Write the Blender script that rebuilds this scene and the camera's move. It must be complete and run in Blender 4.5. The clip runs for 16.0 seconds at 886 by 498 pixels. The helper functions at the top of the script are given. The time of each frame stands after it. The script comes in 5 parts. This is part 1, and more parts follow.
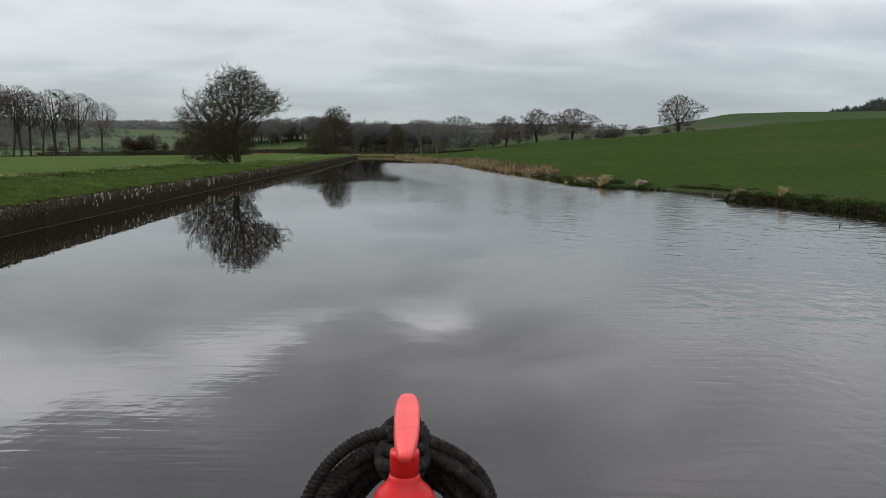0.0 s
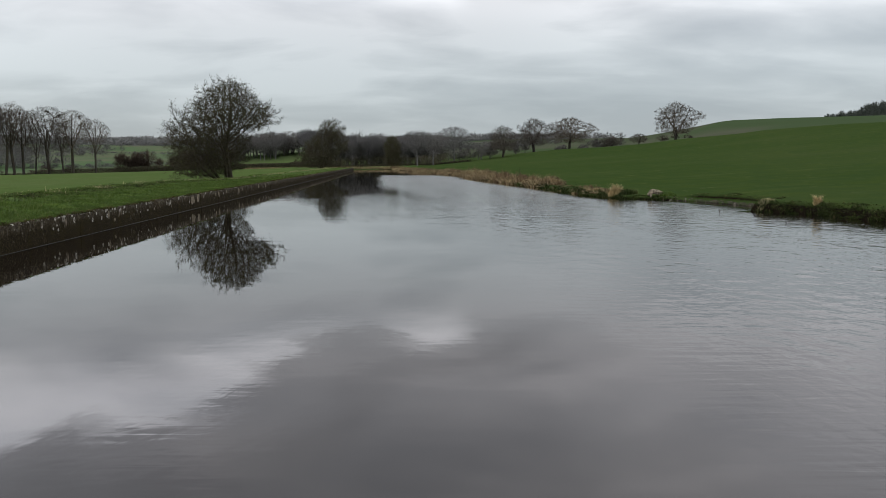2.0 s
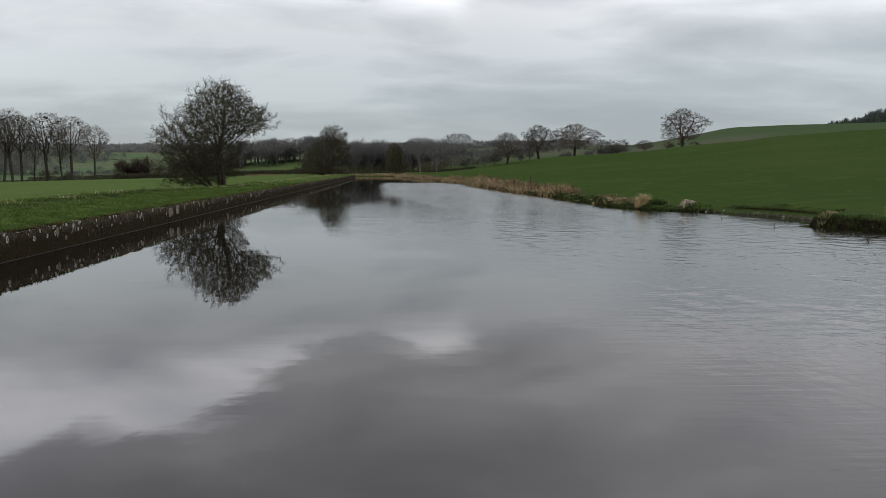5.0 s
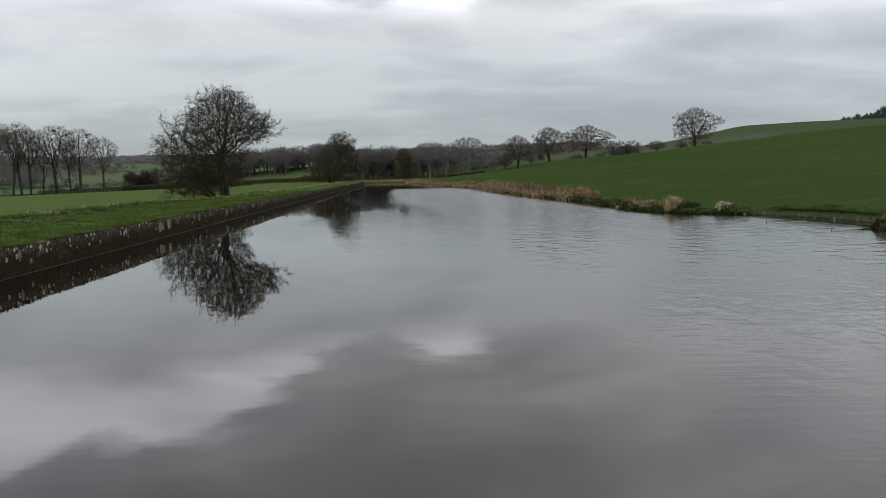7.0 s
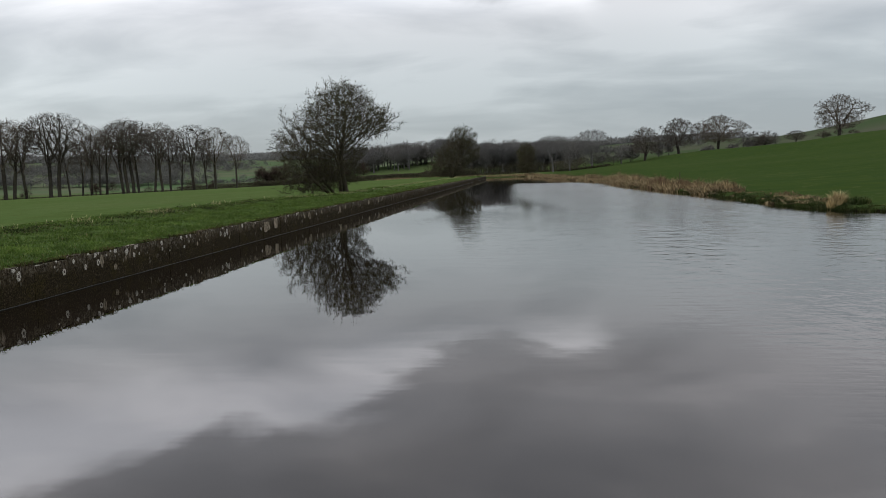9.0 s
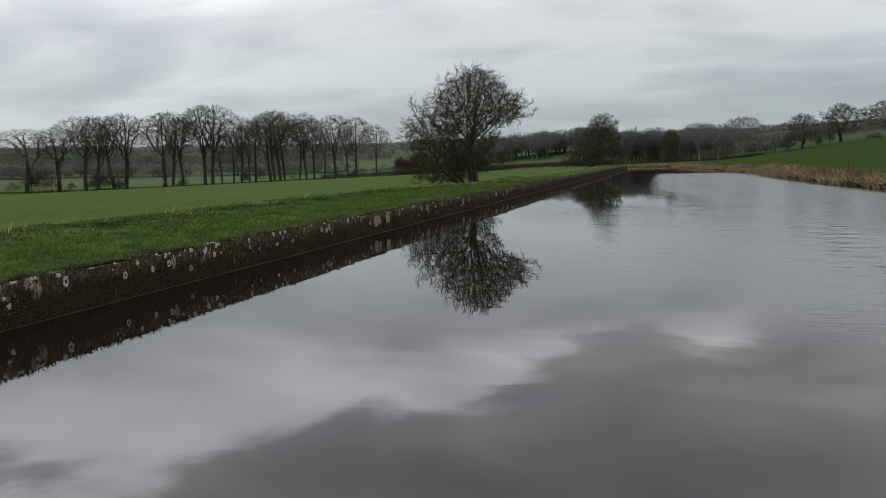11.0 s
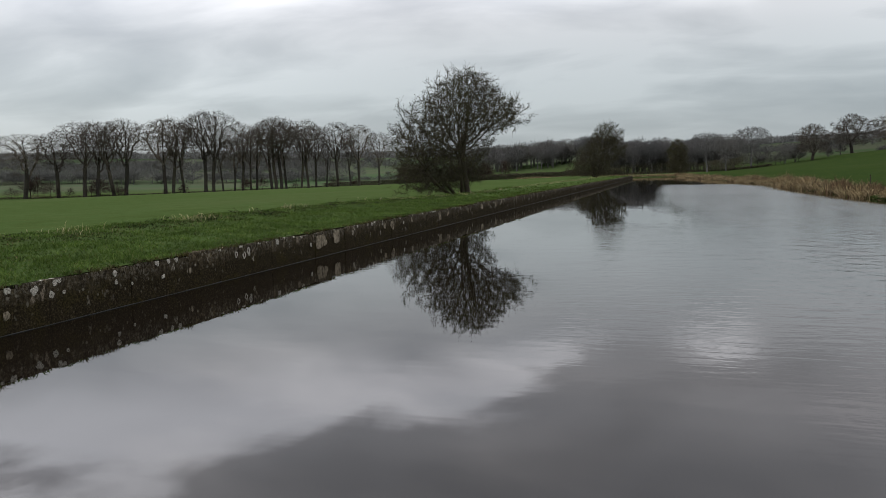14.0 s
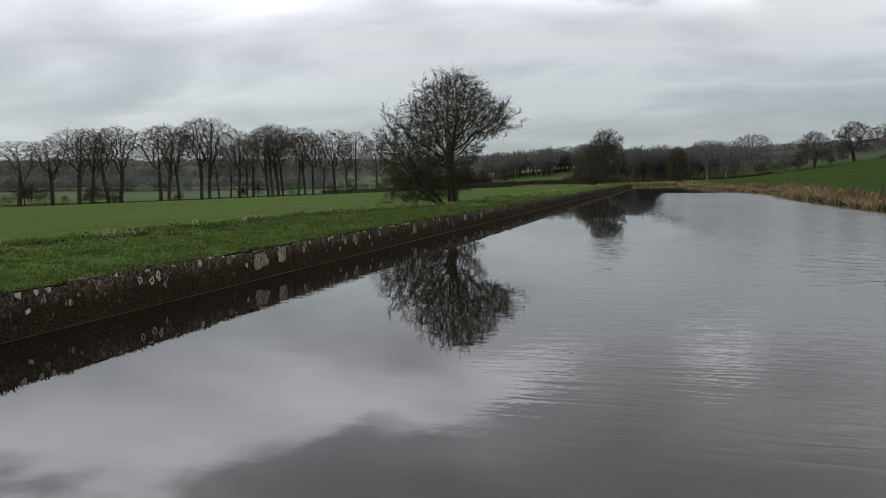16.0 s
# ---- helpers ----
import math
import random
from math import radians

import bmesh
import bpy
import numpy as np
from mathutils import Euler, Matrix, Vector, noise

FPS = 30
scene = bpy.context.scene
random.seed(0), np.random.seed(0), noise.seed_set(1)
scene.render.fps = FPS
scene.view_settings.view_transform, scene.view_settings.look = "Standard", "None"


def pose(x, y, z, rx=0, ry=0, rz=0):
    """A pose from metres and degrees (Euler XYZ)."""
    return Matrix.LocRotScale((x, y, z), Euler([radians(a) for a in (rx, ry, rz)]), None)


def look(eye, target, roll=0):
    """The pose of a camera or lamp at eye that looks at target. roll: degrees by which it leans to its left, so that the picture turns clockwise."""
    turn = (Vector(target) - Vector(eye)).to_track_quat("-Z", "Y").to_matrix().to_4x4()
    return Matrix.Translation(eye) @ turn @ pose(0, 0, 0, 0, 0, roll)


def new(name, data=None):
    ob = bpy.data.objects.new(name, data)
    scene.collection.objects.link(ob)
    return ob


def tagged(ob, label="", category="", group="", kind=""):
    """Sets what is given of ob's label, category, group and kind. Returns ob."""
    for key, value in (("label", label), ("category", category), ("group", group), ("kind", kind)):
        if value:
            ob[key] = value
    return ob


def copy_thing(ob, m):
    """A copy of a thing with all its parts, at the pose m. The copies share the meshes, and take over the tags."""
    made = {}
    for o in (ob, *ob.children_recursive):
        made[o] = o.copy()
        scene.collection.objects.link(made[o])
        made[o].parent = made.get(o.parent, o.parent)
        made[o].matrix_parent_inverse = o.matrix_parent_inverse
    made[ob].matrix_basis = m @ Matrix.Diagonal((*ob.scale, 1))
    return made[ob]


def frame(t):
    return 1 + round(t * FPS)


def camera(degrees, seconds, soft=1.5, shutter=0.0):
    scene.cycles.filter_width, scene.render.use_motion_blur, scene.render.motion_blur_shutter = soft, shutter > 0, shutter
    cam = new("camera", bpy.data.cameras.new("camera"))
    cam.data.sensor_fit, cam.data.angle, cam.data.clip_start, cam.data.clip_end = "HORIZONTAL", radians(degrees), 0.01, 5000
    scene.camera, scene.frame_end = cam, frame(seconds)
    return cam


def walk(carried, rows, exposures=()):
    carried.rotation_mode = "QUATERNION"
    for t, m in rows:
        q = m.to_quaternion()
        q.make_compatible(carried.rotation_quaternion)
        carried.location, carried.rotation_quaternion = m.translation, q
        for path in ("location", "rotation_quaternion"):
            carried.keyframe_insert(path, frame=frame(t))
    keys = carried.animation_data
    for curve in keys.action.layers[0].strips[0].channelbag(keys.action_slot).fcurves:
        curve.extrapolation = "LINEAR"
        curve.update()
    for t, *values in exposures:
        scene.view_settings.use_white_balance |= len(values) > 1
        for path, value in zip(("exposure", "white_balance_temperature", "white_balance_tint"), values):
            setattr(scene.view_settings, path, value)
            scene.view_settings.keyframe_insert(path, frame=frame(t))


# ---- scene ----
cam = camera(57.2, 16.0, soft=0.6)
# seconds, x, y, z, yaw, pitch, roll
ROWS = [
    (0.0, 0.0, -0.0, 1.8, 0.0, -6.96, -0.46),
    (0.5, -0.054, 0.614, 1.8, -0.02, -6.8, -0.11),
    (1.0, -0.106, 1.228, 1.8, -0.11, -6.67, 0.13),
    (1.5, -0.157, 1.843, 1.8, -0.17, -6.57, 0.24),
    (2.0, -0.206, 2.459, 1.8, -0.29, -6.17, 0.46),
    (2.5, -0.253, 3.077, 1.8, -0.56, -5.92, 0.53),
    (3.0, -0.3, 3.696, 1.8, -0.59, -5.95, 0.39),
    (3.5, -0.345, 4.316, 1.8, -0.39, -5.92, 0.13),
    (4.0, -0.388, 4.938, 1.8, -0.11, -5.86, 0.01),
    (6.5, -0.59, 8.075, 1.8, 0.0, -5.39, 1.35),
    (7.0, -0.628, 8.71, 1.8, 0.53, -5.33, 1.63),
    (7.5, -0.665, 9.346, 1.8, 2.05, -5.35, 1.91),
    (8.0, -0.701, 9.985, 1.8, 4.48, -5.37, 1.87),
    (8.5, -0.737, 10.627, 1.8, 6.64, -5.33, 1.9),
    (9.0, -0.772, 11.272, 1.8, 9.09, -5.45, 2.09),
    (9.5, -0.807, 11.92, 1.8, 12.2, -5.63, 2.24),
    (10.0, -0.841, 12.571, 1.8, 15.14, -6.0, 2.32),
    (12.5, -1.009, 15.879, 1.8, 20.36, -5.49, 1.46),
    (13.0, -1.043, 16.551, 1.8, 20.18, -5.35, 1.54),
    (13.5, -1.076, 17.228, 1.8, 19.72, -5.35, 1.58),
    (14.0, -1.11, 17.909, 1.8, 19.29, -5.25, 1.55),
    (14.5, -1.144, 18.594, 1.8, 19.14, -4.99, 1.72),
    (15.0, -1.178, 19.284, 1.8, 19.16, -4.82, 1.7),
    (15.5, -1.213, 19.979, 1.8, 19.31, -4.73, 1.62),
    (16.0, -1.248, 20.678, 1.8, 19.31, -4.72, 1.48),
]

walk(cam, [(t, pose(x, y, z, 90 + pitch, roll, yaw)) for t, x, y, z, yaw, pitch, roll in ROWS], exposures=[(0.0, 0.12), (1.9, 0.11), (2.6, -0.02), (4.0, 0.02), (7.5, 0.02), (16.0, -0.03)])

# ---------------------------------------------------------------- sky and sun
SUN_EL, SUN_AZ = 40.0, -55.0
world = bpy.data.worlds.new("overcast_sky")
scene.world = world
world.use_nodes = True
wn, wl = world.node_tree.nodes, world.node_tree.links
wn.clear()


def wmath(op, a, b=None, clamp=False):
    n = wn.new("ShaderNodeMath")
    n.operation = op
    n.use_clamp = clamp
    for i, v in enumerate((a, b)):
        if v is None:
            continue
        if isinstance(v, (int, float)):
            n.inputs[i].default_value = v
        else:
            wl.new(v, n.inputs[i])
    return n.outputs[0]


def wmix(fac, a, b):
    n = wn.new("ShaderNodeMix")
    n.data_type = "RGBA"
    for sock, v in ((n.inputs["Factor"], fac), (n.inputs[6], a), (n.inputs[7], b)):
        if isinstance(v, (int, float)):
            sock.default_value = v
        elif isinstance(v, tuple):
            sock.default_value = (*v, 1)
        else:
            wl.new(v, sock)
    return n.outputs[2]


tc = wn.new("ShaderNodeTexCoord")
sep = wn.new("ShaderNodeSeparateXYZ")
wl.new(tc.outputs["Generated"], sep.inputs[0])
up = wmath("MAXIMUM", sep.outputs[2], 0.0)
den = wmath("ADD", up, 0.20)
comb = wn.new("ShaderNodeCombineXYZ")
comb_u, comb_v = wmath("DIVIDE", sep.outputs[0], den), wmath("DIVIDE", sep.outputs[1], den)
wl.new(comb_u, comb.inputs[0])
wl.new(comb_v, comb.inputs[1])


def cloud_noise(scale, detail, seed, stretch, distortion=0.3):
    mp = wn.new("ShaderNodeMapping")
    mp.inputs["Location"].default_value = (seed, seed * 0.7, 0)
    mp.inputs["Scale"].default_value = (stretch[0], stretch[1], 1)
    mp.inputs["Rotation"].default_value = (0, 0, radians(-24))
    wl.new(comb.outputs[0], mp.inputs[0])
    nz = wn.new("ShaderNodeTexNoise")
    nz.inputs["Scale"].default_value = scale
    nz.inputs["Detail"].default_value = detail
    nz.inputs["Roughness"].default_value = 0.5
    nz.inputs["Distortion"].default_value = distortion
    wl.new(mp.outputs[0], nz.inputs["Vector"])
    return nz.outputs["Fac"]


big = cloud_noise(0.62, 2, 7.7, (0.8, 1.15), 0.2)
fine = cloud_noise(2.3, 7, 21.4, (0.75, 1.2), 0.35)
cover = wmath("ADD", wmath("MULTIPLY", big, 0.62), wmath("MULTIPLY", fine, 0.38))
# edge of a heavier cloud bank overhead, lit along its rim
reach = wmath("SUBTRACT", comb_v, wmath("ADD", wmath("ADD", comb_u, wmath("MULTIPLY", wmath("MAXIMUM", comb_u, 0.0), 1.2)), 2.52))
reach = wmath("ADD", reach, wmath("MULTIPLY", wmath("SUBTRACT", cloud_noise(1.3, 6, 4.2, (1.0, 1.0), 0.5), 0.5), 1.8))
rim = wn.new("ShaderNodeValToRGB")
for pos_ in (0.1, 0.2, 0.3, 0.4, 0.5, 0.75):
    rim.color_ramp.elements.new(pos_)
for el_, (pos_, val) in zip(rim.color_ramp.elements, ((0.0, 1.25), (0.2, 1.0), (0.36, 0.84), (0.454, 0.78), (0.528, 0.66), (0.586, 0.74), (0.634, 1.66), (0.80, 1.1))):
    el_.position, el_.color = pos_, (val, val, val, 1)
rim.color_ramp.interpolation = "EASE"
wl.new(wmath("MULTIPLY", wmath("ADD", reach, 3.0), 0.2), rim.inputs[0])
ramp = wn.new("ShaderNodeValToRGB")
ramp.color_ramp.elements[0].position, ramp.color_ramp.elements[0].color = 0.40, (0.322, 0.348, 0.374, 1)
ramp.color_ramp.elements[1].position, ramp.color_ramp.elements[1].color = 0.60, (0.570, 0.594, 0.616, 1)
mid = ramp.color_ramp.elements.new(0.5)
mid.color = (0.420, 0.445, 0.468, 1)
wl.new(cover, ramp.inputs[0])
low = wmath("POWER", wmath("SUBTRACT", 1.0, up, True), 10.0)
toward = wn.new("ShaderNodeVectorMath")
toward.operation = "DOT_PRODUCT"
wl.new(tc.outputs["Generated"], toward.inputs[0])
toward.inputs[1].default_value = (math.sin(radians(SUN_AZ)) * math.cos(radians(SUN_EL)), math.cos(radians(SUN_AZ)) * math.cos(radians(SUN_EL)), math.sin(radians(SUN_EL)))
climb = wn.new("ShaderNodeMapRange")
climb.interpolation_type = "SMOOTHSTEP"
climb.inputs["From Min"].default_value, climb.inputs["From Max"].default_value = 0.15, 0.30
wl.new(up, climb.inputs["Value"])
veil = wmath("MULTIPLY", wmath("POWER", wmath("MAXIMUM", toward.outputs["Value"], 0.0), 5.0), climb.outputs[0])
bright = wmath("ADD", wmath("ADD", 1.0, wmath("MULTIPLY", veil, 1.8)), wmath("ADD", wmath("MULTIPLY", wmath("MINIMUM", up, 0.6), 1.5), wmath("MULTIPLY", climb.outputs[0], 0.95)))
overhead = wn.new("ShaderNodeMapRange")
overhead.interpolation_type = "SMOOTHSTEP"
overhead.inputs["From Min"].default_value, overhead.inputs["From Max"].default_value = 0.165, 0.235
wl.new(up, overhead.inputs["Value"])
bank = wmath("ADD", 1.0, wmath("MULTIPLY", wmath("SUBTRACT", rim.outputs[0], 1.0), overhead.outputs[0]))
thin = wn.new("ShaderNodeMapRange")
thin.interpolation_type = "SMOOTHSTEP"
thin.inputs["From Min"].default_value, thin.inputs["From Max"].default_value = 0.0, 0.45
wl.new(sep.outputs[0], thin.inputs["Value"])
west = wn.new("ShaderNodeMapRange")
west.interpolation_type = "SMOOTHSTEP"
west.inputs["From Min"].default_value, west.inputs["From Max"].default_value = -0.30, -0.70
wl.new(sep.outputs[0], west.inputs["Value"])
band = wmath("MULTIPLY", wmath("SUBTRACT", 1.0, overhead.outputs[0]), wmath("MULTIPLY", up, 5.0, True))
bright = wmath("MULTIPLY", wmath("MULTIPLY", bright, bank), wmath("ADD", 1.0, wmath("MULTIPLY", wmath("MULTIPLY", wmath("ADD", thin.outputs[0], wmath("MULTIPLY", west.outputs[0], 0.9)), band), 0.42)))
lifted = wn.new("ShaderNodeVectorMath")
lifted.operation = "SCALE"
wl.new(ramp.outputs[0], lifted.inputs[0])
wl.new(bright, lifted.inputs["Scale"])
warm = wn.new("ShaderNodeMapRange")
warm.interpolation_type = "SMOOTHSTEP"
warm.inputs["From Min"].default_value, warm.inputs["From Max"].default_value = 0.07, 0.26
wl.new(up, warm.inputs["Value"])
tinted = wn.new("ShaderNodeVectorMath")
tinted.operation = "MULTIPLY"
wl.new(lifted.outputs[0], tinted.inputs[0])
wl.new(wmix(warm.outputs[0], (0.965, 1.005, 1.005), (1.06, 0.995, 0.995)), tinted.inputs[1])
clouds = wmix(wmath("MULTIPLY", low, 0.7), tinted.outputs[0], (0.405, 0.455, 0.485))
sky = wn.new("ShaderNodeTexSky")
sky.sky_type = "NISHITA"
sky.sun_disc = False
sky.sun_elevation, sky.sun_rotation = radians(SUN_EL), radians(SUN_AZ)
vm = wn.new("ShaderNodeVectorMath")
vm.operation = "SCALE"
vm.inputs["Scale"].default_value = 0.10
wl.new(sky.outputs[0], vm.inputs[0])
full = wmix(0.93, vm.outputs[0], clouds)
bg = wn.new("ShaderNodeBackground")
bg.inputs["Strength"].default_value = 1.0
wl.new(full, bg.inputs["Color"])
wo = wn.new("ShaderNodeOutputWorld")
wl.new(bg.outputs[0], wo.inputs["Surface"])

sun_data = bpy.data.lights.new("sun", "SUN")
sun_data.energy, sun_data.angle, sun_data.color = 0.5, radians(30), (1.0, 0.97, 0.92)
sun = new("sun", sun_data)
az = radians(SUN_AZ)
sun_dir = Vector((math.sin(az) * math.cos(radians(SUN_EL)), math.cos(az) * math.cos(radians(SUN_EL)), math.sin(radians(SUN_EL))))
sun.matrix_world = look(sun_dir * 50, (0, 0, 0))

# ---------------------------------------------------------------- materials
class Mat:
    """A small builder of node materials."""

    def __init__(self, name, rough=0.8, spec=0.3, metal=0.0):
        self.m = bpy.data.materials.new(name)
        self.m.use_nodes = True
        self.n, self.l = self.m.node_tree.nodes, self.m.node_tree.links
        self.b = self.n["Principled BSDF"]
        self.b.inputs["Roughness"].default_value = rough
        self.b.inputs["Specular IOR Level"].default_value = spec
        self.b.inputs["Metallic"].default_value = metal
        self.geo = self.n.new("ShaderNodeNewGeometry")

    def put(self, sock, v):
        if isinstance(v, (int, float)):
            sock.default_value = v
        elif isinstance(v, tuple):
            sock.default_value = (*v, 1) if len(v) == 3 and len(sock.default_value) == 4 else v
        else:
            self.l.new(v, sock)

    def pos(self, scale=(1, 1, 1), loc=(0, 0, 0), rot=(0, 0, 0), space="geo"):
        mp = self.n.new("ShaderNodeMapping")
        mp.inputs["Scale"].default_value, mp.inputs["Location"].default_value = scale, loc
        mp.inputs["Rotation"].default_value = rot
        if space == "geo":
            self.l.new(self.geo.outputs["Position"], mp.inputs[0])
        else:
            t = self.n.new("ShaderNodeTexCoord")
            self.l.new(t.outputs["Object"], mp.inputs[0])
        return mp.outputs[0]

    def noise(self, scale, detail=4, vec=None, rough=0.55, distortion=0.0):
        z = self.n.new("ShaderNodeTexNoise")
        z.inputs["Scale"].default_value, z.inputs["Detail"].default_value = scale, detail
        z.inputs["Roughness"].default_value, z.inputs["Distortion"].default_value = rough, distortion
        self.l.new(vec if vec is not None else self.geo.outputs["Position"], z.inputs["Vector"])
        return z.outputs["Fac"]

    def voronoi(self, scale, vec=None, feature="F1", rand=1.0):
        z = self.n.new("ShaderNodeTexVoronoi")
        z.feature = feature
        z.inputs["Scale"].default_value = scale
        z.inputs["Randomness"].default_value = rand
        self.l.new(vec if vec is not None else self.geo.outputs["Position"], z.inputs["Vector"])
        return z.outputs["Distance"]

    def ramp(self, fac, stops):
        r = self.n.new("ShaderNodeValToRGB")
        e = r.color_ramp.elements
        while len(e) < len(stops):
            e.new(0.5)
        for el, (p, c) in zip(e, stops):
            el.position = p
            el.color = (*c, 1) if isinstance(c, tuple) else (c, c, c, 1)
        self.l.new(fac, r.inputs[0])
        return r.outputs[0]

    def math(self, op, a, b=None, clamp=False):
        n = self.n.new("ShaderNodeMath")
        n.operation, n.use_clamp = op, clamp
        self.put(n.inputs[0], a)
        if b is not None:
            self.put(n.inputs[1], b)
        return n.outputs[0]

    def mix(self, fac, a, b, mode="MIX"):
        n = self.n.new("ShaderNodeMix")
        n.data_type, n.blend_type = "RGBA", mode
        self.put(n.inputs["Factor"], fac)
        self.put(n.inputs[6], a)
        self.put(n.inputs[7], b)
        return n.outputs[2]

    def axis(self, which, normal=False):
        s = self.n.new("ShaderNodeSeparateXYZ")
        self.l.new(self.geo.outputs["Normal" if normal else "Position"], s.inputs[0])
        return s.outputs[which]

    def random(self, island=False):
        if island:
            return self.geo.outputs["Random Per Island"]
        o = self.n.new("ShaderNodeObjectInfo")
        return o.outputs["Random"]

    def bump(self, h, strength=0.5, distance=0.02):
        b = self.n.new("ShaderNodeBump")
        b.inputs["Strength"].default_value = strength
        self.put(b.inputs["Distance"], distance)
        self.l.new(h, b.inputs["Height"])
        self.l.new(b.outputs[0], self.b.inputs["Normal"])

    def color(self, c):
        self.put(self.b.inputs["Base Color"], c)
        return self


def bark_material(name, dark, light, mossy=(0.07, 0.075, 0.04)):
    m = Mat(name, 0.9, 0.15)
    n1 = m.noise(3.0, 5)
    n2 = m.noise(0.35, 2)
    c = m.mix(m.ramp(n1, [(0.3, 0.0), (0.7, 1.0)]), dark, light)
    c = m.mix(m.ramp(n2, [(0.45, 0.0), (0.7, 0.5)]), c, mossy)
    tint = m.ramp(m.random(), [(0.0, (0.75, 0.75, 0.75)), (1.0, (1.25, 1.2, 1.12))])
    m.color(m.mix(1.0, c, tint, "MULTIPLY"))
    return m.m


def plain_material(name, c, rough=0.8, spec=0.3, vary=0.25, scale=6.0, bump=0.0, metal=0.0):
    m = Mat(name, rough, spec, metal)
    n = m.noise(scale, 5)
    lo, hi = tuple(v * (1 - vary) for v in c), tuple(v * (1 + vary) for v in c)
    m.color(m.ramp(n, [(0.3, lo), (0.7, hi)]))
    if bump:
        m.bump(m.noise(scale * 4, 4), 0.5, bump)
    return m.m


def ground_material():
    m = Mat("pasture_grass", 1.0, 0.0)
    d1 = m.noise(0.035, 4)
    d2 = m.noise(0.6, 6)
    d3 = m.noise(9.0, 4)
    streak = m.noise(0.7, 6, m.pos((0.35, 1.3, 1.0), rot=(0, 0, 0.35)), 0.65)
    slope_field = m.ramp(d1, [(0.35, (0.021, 0.038, 0.012)), (0.52, (0.025, 0.042, 0.014)), (0.7, (0.032, 0.046, 0.017))])
    flat_field = m.ramp(d1, [(0.35, (0.051, 0.081, 0.026)), (0.52, (0.059, 0.090, 0.031)), (0.7, (0.071, 0.093, 0.038))])
    c = m.mix(m.ramp(m.math("MULTIPLY", m.axis(0), -0.1), [(0.5, 0.0), (1.0, 1.0)]), slope_field, flat_field)
    c = m.mix(m.ramp(d2, [(0.40, 0.0), (0.75, 0.55)]), c, (0.038, 0.054, 0.012))
    streaked = m.math("MULTIPLY", m.ramp(streak, [(0.52, 0.0), (0.72, 0.6)]), m.ramp(m.math("MULTIPLY", m.axis(0), -0.1), [(0.5, 0.3), (1.0, 1.0)]))
    c = m.mix(streaked, c, (0.078, 0.092, 0.034))
    c = m.mix(m.ramp(d3, [(0.35, 0.35), (0.7, 0.0)]), c, (0.018, 0.032, 0.006))
    tuft = m.noise(1.1, 7, m.pos((0.8, 1.4, 1.0), loc=(3, 8, 0)), 0.7)
    c = m.mix(m.ramp(tuft, [(0.60, 0.0), (0.70, 0.4)]), c, (0.100, 0.105, 0.045))
    # far hill grazing, with haze put into its colour: paler and greyer with distance
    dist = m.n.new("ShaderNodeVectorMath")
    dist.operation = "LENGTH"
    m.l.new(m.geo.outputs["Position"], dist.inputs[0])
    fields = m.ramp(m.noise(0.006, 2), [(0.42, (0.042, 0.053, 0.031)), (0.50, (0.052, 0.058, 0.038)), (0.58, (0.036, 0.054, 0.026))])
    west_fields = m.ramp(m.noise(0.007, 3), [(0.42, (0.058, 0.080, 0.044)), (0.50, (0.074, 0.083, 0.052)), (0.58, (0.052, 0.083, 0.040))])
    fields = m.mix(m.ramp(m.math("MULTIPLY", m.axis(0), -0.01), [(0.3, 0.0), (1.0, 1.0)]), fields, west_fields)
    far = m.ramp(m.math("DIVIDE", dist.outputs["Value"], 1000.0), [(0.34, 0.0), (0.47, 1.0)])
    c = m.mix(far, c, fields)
    # bare peat where the bank is steep
    steep = m.ramp(m.math("ADD", m.axis(2, True), m.math("MULTIPLY", d3, 0.25)), [(0.72, 1.0), (0.92, 0.0)])
    earth = m.ramp(m.noise(4.0, 6), [(0.3, (0.004, 0.0036, 0.0022)), (0.7, (0.014, 0.0115, 0.0075))])
    m.color(m.mix(steep, c, earth))
    h = m.math("ADD", m.noise(2.5, 5), m.math("MULTIPLY", m.noise(14.0, 4), 0.5))
    m.bump(h, 0.6, 0.08)
    return m.m


def water_material():
    m = Mat("canal_water", 0.0, 0.5)
    m.b.inputs["IOR"].default_value = 1.333
    m.color(m.mix(m.noise(0.08, 3), (0.0045, 0.0034, 0.0024), (0.0075, 0.0057, 0.0040)))
    y = m.axis(1)
    breeze = m.n.new("ShaderNodeAttribute")
    breeze.attribute_name = "breeze"
    wind = breeze.outputs["Fac"]
    fine = m.noise(6.5, 2, m.pos((0.9, 0.62, 1.0), rot=(0, 0, -0.2)), 0.5, 0.3)
    rows = m.noise(5.0, 2, m.pos((0.22, 1.5, 1.0), rot=(0, 0, 0.22)), 0.45, 0.5)
    slow = m.noise(0.8, 3, m.pos((0.35, 1.7, 1.0), rot=(0, 0, 0.05)), 0.5, 0.2)
    h = m.math("ADD", m.math("MULTIPLY", fine, m.math("ADD", m.math("MULTIPLY", wind, 0.0088), 0.0001)), m.math("MULTIPLY", slow, 0.0014))
    h = m.math("ADD", h, m.math("MULTIPLY", rows, m.ramp(wind, [(0.05, 0.0), (0.30, 0.0036), (1.0, 0.0018)])))
    m.bump(h, 1.0, 1.0)
    haze = m.ramp(m.math("DIVIDE", y, 100.0), [(0.15, 0.05), (0.40, 0.16), (0.80, 0.23)])
    m.put(m.b.inputs["Roughness"], m.math("MULTIPLY", wind, haze))
    return m.m


